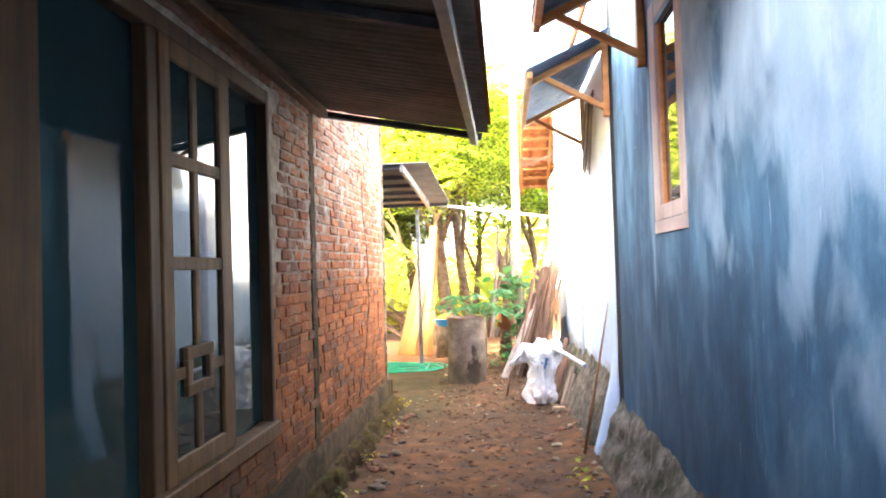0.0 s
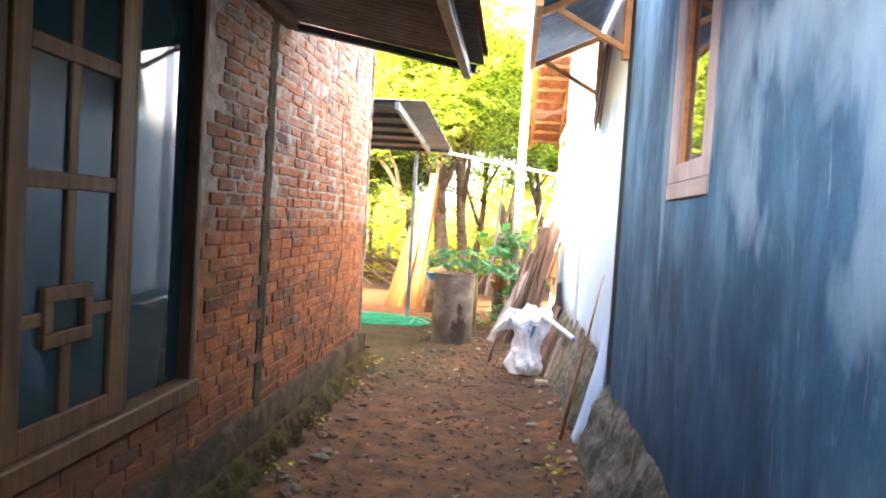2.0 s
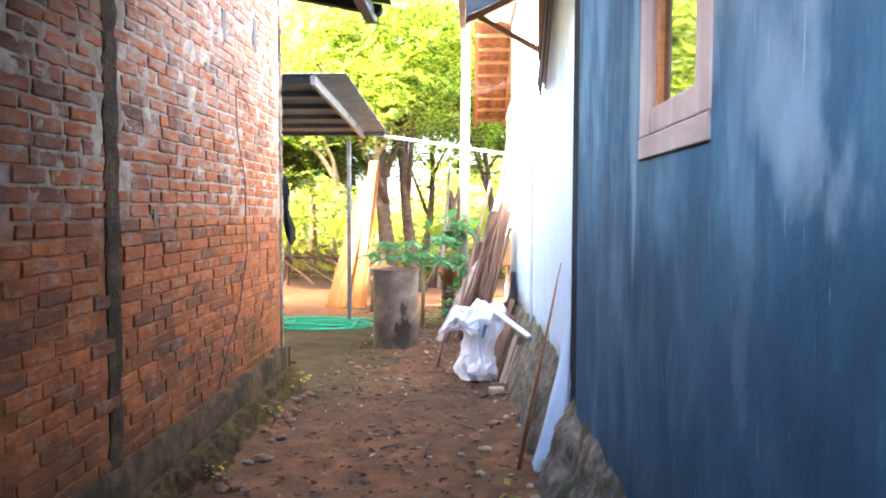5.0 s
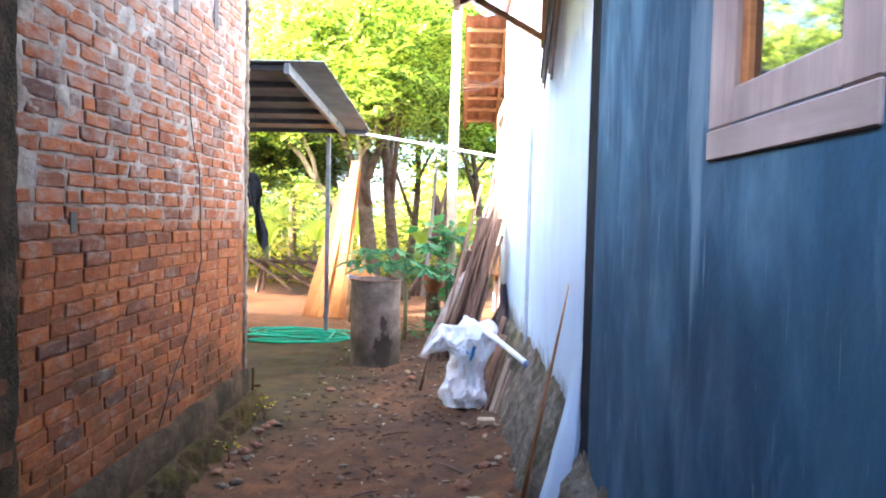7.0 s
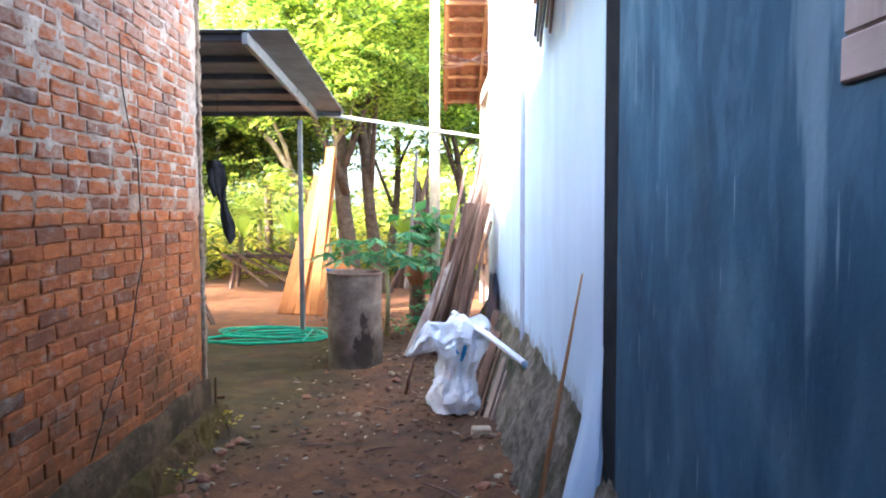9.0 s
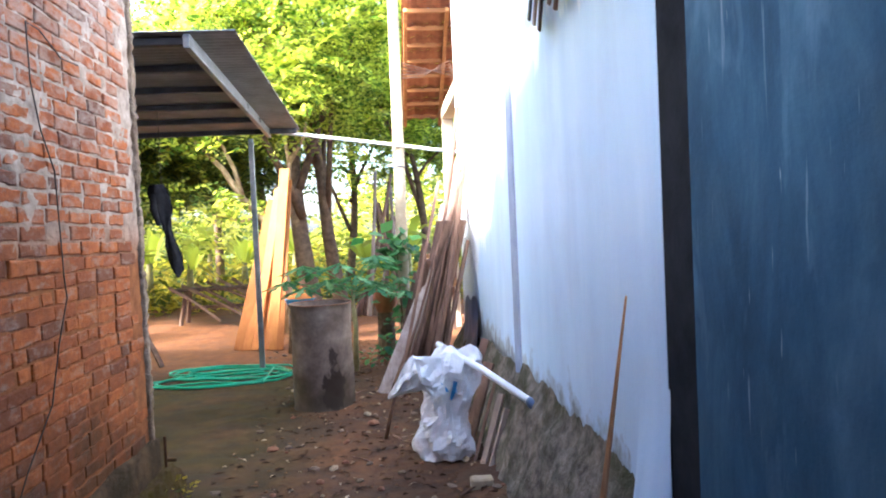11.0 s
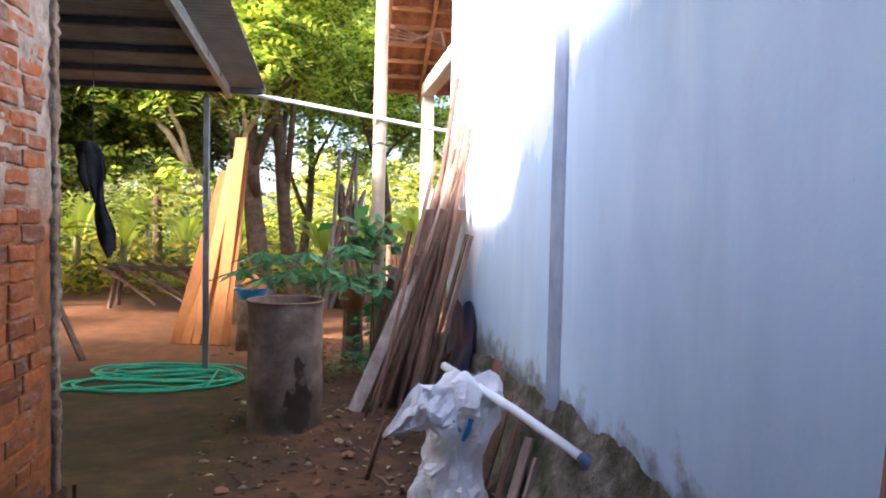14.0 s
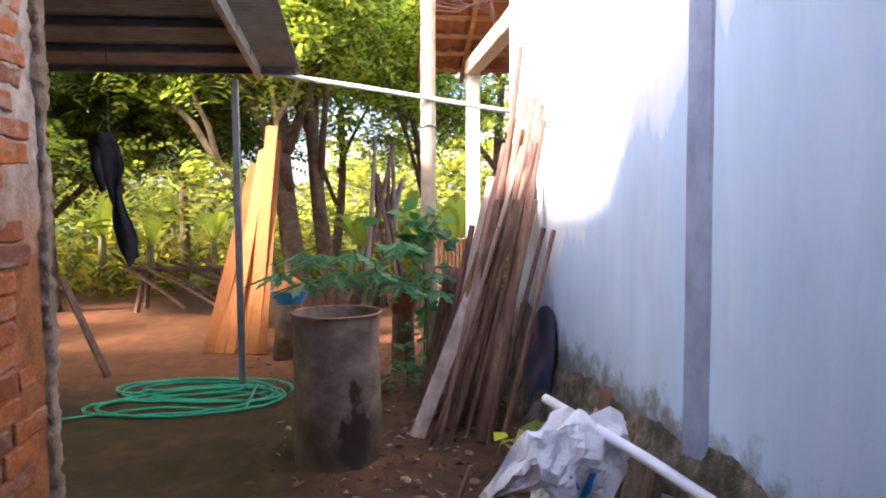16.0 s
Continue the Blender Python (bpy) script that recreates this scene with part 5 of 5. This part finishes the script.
def tree(base, height, lean, crown, seed, radius=0.14, forks=5, sprigs=1900, mat=None, template=None, low=0.35, label="leafy yard tree with feathery light-green leaves"):
    """A trunk with forking limbs; leaves in clumps at and around the limb ends. crown: (radius across, radius up)."""
    rng = np.random.default_rng(seed)
    random.seed(seed)
    t = thing("tree", base, label, "tree", "trees round the yard")
    b = Vector(base)
    top = b + Vector((lean[0], lean[1], height * 0.62))
    bole = []
    for k in range(9):
        s = k / 8
        bole.append(b.lerp(top, s) + Vector((0.10 * math.sin(4.2 * s + seed), 0.12 * math.sin(4 * s + 2 * seed), -0.1 * (1 - s))))
    part("trunk", Geo().tube(bole, [radius * (1.25 - 0.75 * k / 8 + (0.35 if k == 0 else 0)) for k in range(9)], 10), BARK, t, smooth=True)
    ends = []
    middle = Vector((top.x, top.y, height * (0.5 + low / 2)))
    for k in range(forks):
        s = low + (0.98 - low) * k / max(1, forks - 1)
        p = b.lerp(top, s)
        a = seed * 1.3 + k * 2.4
        q = middle + Vector((math.cos(a) * crown[0] * 0.75, math.sin(a) * crown[0] * 0.75, crown[1] * random.uniform(-0.5, 0.8)))
        mid = p.lerp(q, 0.5) + Vector((0, 0, 0.25))
        r = radius * (0.62 - 0.25 * s)
        part("limb", Geo().tube([p, p.lerp(mid, 0.5) + Vector((0, 0, 0.08)), mid, mid.lerp(q, 0.55) + Vector((0, 0, 0.1)), q], [r, r * 0.85, r * 0.65, r * 0.4, r * 0.18], 7), BARK, t, smooth=True)
        ends += [q, mid.lerp(q, 0.5)]
        for j in range(3):
            e = mid.lerp(q, random.uniform(0.2, 0.9)) + Vector((random.gauss(0, 1), random.gauss(0, 1), random.gauss(0.1, 0.7))) * crown[0] * 0.35
            ends.append(e)
    clumps = [np.array(e) for e in ends]
    for k in range(16):
        d = rng.normal(size=3)
        d /= np.linalg.norm(d)
        clumps.append(np.array(middle) + d * np.array((crown[0], crown[0], crown[1])) * rng.uniform(0.55, 1.05))
    per = max(8, sprigs // len(clumps))
    pts = np.concatenate([c + rng.normal(size=(per, 3)) * np.array((0.36, 0.36, 0.20)) * rng.uniform(0.7, 1.3) for c in clumps])
    pts = pts[pts[:, 2] > 0.7]
    part("crown", quad_mesh("crown", scatter(FEATHER if template is None else template, pts, rng), mat or LEAF_TREE), None, t)
    return t


tree((-1.13, 16.6, 0), 7.2, (-0.45, 0.5), (2.2, 1.9), 3, 0.15, 6, 2100, None, None, 0.42)
tree((-0.62, 17.4, 0), 6.8, (-0.75, 0.3), (2.1, 1.8), 4, 0.12, 6, 2100, None, None, 0.45)
tree((-2.2, 19.4, 0), 7.6, (-0.8, 0.2), (2.4, 2.0), 6, 0.15, 6, 2000, None, None, 0.32)
tree((-5.3, 18.4, 0), 4.9, (0.5, -0.3), (2.5, 1.7), 8, 0.12, 7, 6500, LEAF_DARK, None, 0.4, "low dark-leaved tree beyond the canopy")
tree((-7.2, 18.5, 0), 6.5, (0.3, 0), (2.6, 2.2), 9, 0.16, 5, 2600, LEAF_DARK, None, 0.3, "dark-leaved tree at the edge of the yard")
tree((1.2, 20.5, 0), 6.4, (-0.7, 0.3), (2.0, 1.7), 11, 0.09, 5, 2200, None, None, 0.35)
tree((-0.9, 22.5, 0), 7.4, (0.2, 0.3), (2.4, 1.9), 12, 0.10, 5, 2600, None, None, 0.35)
tree((-4.4, 23.5, 0), 7.6, (0.3, 0.3), (2.6, 2.0), 14, 0.10, 5, 2400, None, None, 0.4)
tree((3.2, 24.0, 0), 7.6, (0.0, 0.3), (3.0, 2.6), 15, 0.16, 5, 2000, None, None, 0.3)
# two trees out of view, added to keep the yard out of the sun
tree((-10.5, 11.5, 0), 6.4, (0.2, 0.2), (2.6, 2.2), 21, 0.14, 5, 2600, LEAF_DARK, WIDE, 0.3, "unseen dark-leaved tree added left of the canopy to shade the yard")
tree((-13.5, 17.0, 0), 6.0, (0.2, 0.2), (2.6, 2.0), 22, 0.14, 5, 2400, LEAF_DARK, WIDE, 0.3, "unseen dark-leaved tree added left of the canopy to shade the yard")
tree((-9.5, 24.0, 0), 9.0, (0.3, 0.3), (3.2, 2.8), 16, 0.18, 5, 2000, None, None, 0.3)


def forked_tree():
    t = thing("tree", (-1.59, 16.32, 0), "bare-limbed tree with pale forking branches", "tree", "trees round the yard")
    part("trunk", Geo().tube([(-1.56, 16.32, -0.1), (-1.64, 16.32, 0.83), (-1.77, 16.41, 1.55), (-1.95, 16.45, 1.95)], [0.14, 0.11, 0.095, 0.085], 9), PALE_BARK, t, smooth=True)
    for pts, r in (([(-1.95, 16.45, 1.95), (-2.26, 16.5, 2.22), (-2.58, 16.54, 2.75), (-2.98, 16.59, 3.16), (-3.25, 16.59, 3.78)], 0.075),
                   ([(-2.26, 16.5, 2.22), (-2.37, 16.5, 2.71), (-2.67, 16.59, 3.34), (-2.62, 16.59, 3.96)], 0.05),
                   ([(-1.77, 16.41, 1.55), (-1.55, 16.45, 2.08), (-1.48, 16.5, 2.8), (-1.59, 16.5, 3.6)], 0.07),
                   ([(-1.48, 16.5, 2.8), (-1.23, 16.5, 3.16), (-1.1, 16.5, 3.78)], 0.045),
                   ([(-1.95, 16.45, 1.95), (-2.26, 16.32, 1.86), (-2.71, 16.23, 1.99)], 0.035)):
        part("limb", Geo().tube(pts, [r * (1 - 0.7 * k / (len(pts) - 1)) for k in range(len(pts))], 8), PALE_BARK, t, smooth=True)
    r2 = np.random.default_rng(99)
    tips = np.array([(-3.25, 16.59, 3.87), (-2.62, 16.59, 4.05), (-1.59, 16.5, 3.78), (-1.1, 16.5, 3.87), (-2.71, 16.23, 2.08), (-2.98, 16.59, 3.34)])
    pts = np.concatenate([c + r2.normal(size=(60, 3)) * (0.4, 0.4, 0.25) for c in tips])
    part("crown", quad_mesh("crown", scatter(FEATHER, pts, r2), LEAF_TREE), None, t)


PALE_BARK = simple("pale_bark", (0.24, 0.16, 0.085), (0.52, 0.37, 0.21), 8, 0.9, 0, 0.7, 0.02, 0.1)
forked_tree()


def banana(base, height, seed, leaves=8):
    rng = random.Random(seed)
    t = thing("banana_plant", base, "banana plant with broad bright-green leaves", "banana plant", "banana plants")
    b = Vector(base)
    part("stem", Geo().tube([b + Vector((0, 0, -0.1)), b + Vector((0.02, 0, height * 0.25)), b + Vector((0.03, 0, height * 0.55))], [0.11, 0.09, 0.055], 9), BANANA_STEM, t, smooth=True)
    for k in range(leaves):
        a = k * 2.4 + seed
        length, up = height * rng.uniform(0.5, 0.75), rng.uniform(0.7, 1.7)
        out = Vector((math.cos(a), math.sin(a), 0))
        side = Vector((-math.sin(a), math.cos(a), 0))
        root = b + Vector((0.03, 0, height * 0.5))

        def leaf(s, w):
            p = root + out * (length * (0.08 + (0.95 - 0.28 * up) * s)) + Vector((0, 0, length * (up * s - 0.68 * up * s * s)))
            wide = 0.13 * math.sin(math.pi * min(1, 0.04 + 0.96 * s)) ** 0.9 * (1 + 0.1 * math.sin(23 * s + k))
            return p + side * (wide * w) + Vector((0, 0, 0.10 * abs(w) * wide * 2 - 0.05 * abs(w)))

        part("leaf", Geo().grid(span(0, 1, 12), (-1, -0.5, 0, 0.5, 1), leaf), LEAF_BANANA, t, smooth=True)


BANANA_STEM = simple("banana_stem", (0.16, 0.13, 0.05), (0.34, 0.28, 0.12), 7, 0.7)
for k, (x, y, h) in enumerate(((-4.4, 21.0, 2.6), (-5.6, 22.0, 3.0), (-3.5, 22.6, 2.7), (-6.9, 21.2, 2.8), (-2.5, 24.5, 3.0), (-0.35, 20.2, 2.5), (0.55, 22.0, 3.0), (1.3, 18.6, 2.9), (-8.2, 23, 3), (-4.9, 25, 3.2))):
    banana((x, y, 0), h * 0.72, k + 1, 10)


def papaya():
    rng = random.Random(5)
    t = thing("papaya_plant", (-0.35, 12.75, 0), "young papaya plant with lobed blue-green leaves behind the drum", "papaya plant")
    b = Vector((-0.35, 12.75, 0))
    part("stem", Geo().tube([b + Vector((0, 0, -0.05)), b + Vector((0.02, 0, 0.5)), b + Vector((0, 0.02, 0.95))], [0.035, 0.03, 0.02], 8), BANANA_STEM, t, smooth=True)
    for k in range(19):
        a = k * 2.4
        reach, rise = rng.uniform(0.30, 0.78), rng.uniform(0.05, 0.36)
        root = b + Vector((0, 0.01, 0.78 + 0.012 * k))
        hub = root + Vector((math.cos(a) * reach, math.sin(a) * reach * 0.7, rise))
        stalk = part("stalk", Geo().tube([root, root.lerp(hub, 0.5) + Vector((0, 0, 0.05)), hub], 0.006, 5), LEAF_PAPAYA, t)
        g = Geo()
        for j in range(7):
            w = a + (j - 3) * 0.72
            size = 0.30 * (1 - 0.09 * abs(j - 3))
            d = Vector((math.cos(w), math.sin(w), -0.28 - 0.03 * j % 2))
            s = Vector((-math.sin(w), math.cos(w), 0))
            tip = hub + d * size
            ribs = []
            for q, wd in ((0.0, 0.008), (0.35, 0.022), (0.5, 0.055), (0.6, 0.020), (0.75, 0.042), (0.88, 0.012), (1.0, 0.002)):
                ribs.append((hub.lerp(tip, q), wd))
            g.grid(range(len(ribs)), (-1, 0, 1), lambda i, u, ribs=ribs, s=s: ribs[i][0] + s * (u * ribs[i][1]) + Vector((0, 0, 0.012 * abs(u))))
        part("leaf", g, LEAF_PAPAYA, stalk)


papaya()
rng = np.random.default_rng(77)


def leaf_clump(name, centre, spread, count, size, mat, label, category):
    """A creeper or weed: stalk and single pointed leaves."""
    o = thing(name, (centre[0], centre[1], 0), label, category)
    heart = np.array([[(0, 0, 0), (0.5, 0.45, 0.06), (1.15, 0, -0.1), (0.5, -0.45, 0.06)]]) * size
    pts = np.array(centre) + rng.normal(size=(count, 3)) * np.array(spread)
    pts = pts[pts[:, 2] > 0.04]
    part("leaves", quad_mesh("leaves", scatter(heart, pts, rng), mat), None, o)
    part("stalk", Geo().tube([(centre[0], centre[1], -0.03), (centre[0] + 0.02, centre[1], centre[2] * 0.5), centre], 0.008, 5), BARK, o)


leaf_clump("creeper", (0.20, 13.33, 1.36), (0.15, 0.05, 0.11), 70, 0.17, LEAF_PAPAYA, "dark-green creeper round the bamboo pole", "creeper")
leaf_clump("creeper", (0.22, 13.33, 0.75), (0.13, 0.06, 0.28), 70, 0.12, LEAF_PAPAYA, "dark-green creeper at the bamboo foot", "creeper")
leaf_clump("weed", (0.0, 12.9, 0.16), (0.16, 0.12, 0.07), 60, 0.08, LEAF_PAPAYA, "low green weed on the earth", "weed")
leaf_clump("weed", (0.55, 10.4, 0.22), (0.07, 0.06, 0.07), 22, 0.13, LEAF_BANANA, "small bright-green weed by the planks", "weed")
leaf_clump("weed", (0.62, 6.0, 0.05), (0.06, 0.18, 0.02), 26, 0.05, LEAF_BANANA, "tiny weed at the wall's foot", "weed")

for x, y, r in ((-1.18, 6.3, 0.05), (-1.20, 7.6, 0.06), (-1.22, 8.6, 0.08), (-1.17, 5.2, 0.05)):
    leaf_clump("weed", (x, y, 0.14), (0.05, r, 0.03), 16, 0.035, LEAF_UNDER, "tiny yellow-green weed on the mossy ledge", "weed")

# undergrowth and far woods
n = 9000
x, y = rng.uniform(-13, 5, n), 19.6 + rng.gamma(2.0, 2.6, n)
z = np.abs(rng.normal(0, 0.30, n)) * (0.3 + np.minimum(1.2, (y - 19.0) * 0.25))
part("undergrowth", quad_mesh("undergrowth", scatter(np.array([[(0, 0, 0), (0.5, 0.16, 0.05), (1.1, 0, -0.1), (0.5, -0.16, 0.05)]]) * 0.30, np.stack([x, y, z], 1), rng), LEAF_UNDER), None)
tagged(bpy.data.objects["undergrowth"], "bright yellow-green undergrowth behind the yard", "undergrowth", kind="stuff")
n = 8000
x, y = rng.uniform(-38, 24, n), rng.uniform(28, 46, n)
z = rng.uniform(0, 1, n) ** 0.9 * (3.3 + 1.6 * np.sin(x * 0.35) + 0.9 * np.sin(x * 1.1 + 2))
part("far_woods", quad_mesh("far_woods", scatter(WIDE * 2.2, np.stack([x, y, z], 1), rng), LEAF_FAR), None)
tagged(bpy.data.objects["far_woods"], "dense green woods beyond the yard", "woods", kind="stuff")
n = 5000
ang, far = rng.uniform(-2.6, -0.55, n), rng.uniform(14, 22, n)
x, y = np.sin(ang) * far - 2, np.cos(ang) * far + 12
z = rng.uniform(0.2, 1, n) * 8
part("side_woods", quad_mesh("side_woods", scatter(WIDE * 2.0, np.stack([x, y, z], 1), rng), LEAF_TREE), None)
tagged(bpy.data.objects["side_woods"], "dense green woods beside the house", "woods", kind="stuff")

# ---- brickwork ----
random.seed(91)
COURSE, LENGTH = 0.0735, 0.243


def brick_block(l, h, seed):
    """One hand-moulded brick: an uneven outline, a worn arris and a slightly dished face."""
    r = random.Random(seed)
    g = Geo()
    depth, k = 0.05, 0.005
    cols = 4 if l > 0.15 else 2
    ring = [(-l / 2 + l * i / cols, -h / 2) for i in range(cols + 1)] + [(l / 2 - l * i / cols, h / 2) for i in range(cols + 1)]
    n = len(ring)
    ring = [(y + r.uniform(-0.006, 0.005), z + r.uniform(-0.005, 0.004)) for y, z in ring]
    back = [(-depth, y, z) for y, z in ring]
    rim = [(-k + r.uniform(-0.003, 0.002), y, z) for y, z in ring]
    front = [(r.uniform(-0.003, 0.002), y * (1 - 2 * k / l) + r.uniform(-0.002, 0.002), z * (1 - 2.4 * k / h) + r.uniform(-0.003, 0.003)) for y, z in ring]
    faces = []
    for i in range(n):
        j = (i + 1) % n
        faces += [(i, j, n + j, n + i), (n + i, n + j, 2 * n + j, 2 * n + i)]
    for i in range(cols):
        faces.append((2 * n + i, 2 * n + i + 1, 2 * n + n - 2 - i, 2 * n + n - 1 - i))
    g.add(back + rim + front, faces)
    return g


shapes = [(brick_block(random.uniform(0.214, 0.236), random.uniform(0.056, 0.067), k)) for k in range(14)]
heads = [(brick_block(random.uniform(0.095, 0.118), random.uniform(0.050, 0.064), 50 + k)) for k in range(6)]
meshes = {id(s): s.mesh("brick", BRICK) for s in shapes + heads}
rest = Geo()
row, count = 0, 0
z = 0.45
while z < 3.95:
    y = 1.3 + (LENGTH / 2 if row % 2 else 0) + random.uniform(-0.03, 0.03)
    sag = 0.012 * math.sin(row * 0.7)
    while y < CORNER - 0.10:
        head = random.random() < 0.10
        step = LENGTH * (0.52 if head else 1.0) + random.uniform(-0.008, 0.012)
        c = y + step / 2
        y += step
        half = step / 2
        if WIN_Y0 - 0.02 < c + half and c - half < WIN_Y1 + 0.02 and WIN_Z0 - 0.09 < z < WIN_Z1 + 0.03:
            continue
        if 5.44 - half < c < 5.62 + half and z < 3.0:
            if not (c < 5.46 or c > 5.60):
                continue
        if c + half > CORNER - 0.055:
            continue
        zz = z + 0.010 * math.sin(c * 1.1 + 0.4) + sag * 0.3 + random.uniform(-0.003, 0.003)
        s = random.choice(heads if head else shapes)
        proud = random.uniform(-0.004, 0.006) if z < 1.62 else random.uniform(-0.003, 0.004)
        m = Matrix.Translation((LX + proud, c, zz)) @ pose(0, 0, 0, random.uniform(-0.9, 0.9), 0, random.uniform(-1.2, 1.2)) @ Matrix.Diagonal((1, 1.025, 1.07, 1) if z < 1.6 else (1, 1, 1, 1))
        if 5.62 < c and 0.9 < z < 2.5 and count < 300:
            ob = new("brick", meshes[id(s)])
            ob.parent, ob.matrix_parent_inverse, ob.matrix_basis = core, core.matrix_basis.inverted(), m
            count += 1
        else:
            rest.add([m @ Vector(p) for p in s.v], s.f)
    z += COURSE + random.uniform(-0.002, 0.002)
    row += 1
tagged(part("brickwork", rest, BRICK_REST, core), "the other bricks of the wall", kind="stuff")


# mortar squeezed out between and over the upper courses
def squeeze(y, z):
    up = min(1.0, max(0.0, (z - 1.58) / 0.06))
    if up == 0:
        return (LX - 0.0065 + 0.004 * lay_noise((0, y, z), 14, 2), y, z)
    n = lay_noise((0, y, z), 9, 2) + 0.6 * lay_noise((0, y, z), 27, 5) + 0.5 * lay_noise((0, y, z), 2.5, 9)
    return (LX - 0.014 + up * (0.0085 + 0.011 * n), y, z)


g = Geo()
for a, b, z0 in ((WIN_Y1 + 0.01, 5.46, 0.40), (5.60, CORNER - 0.06, 0.40)):
    g.grid(span(a, b, int((b - a) / 0.02)), span(z0, 3.95, 170), squeeze)
part("squeezed_mortar", g, MORTAR, core, "pale mortar smeared over the upper courses", True)
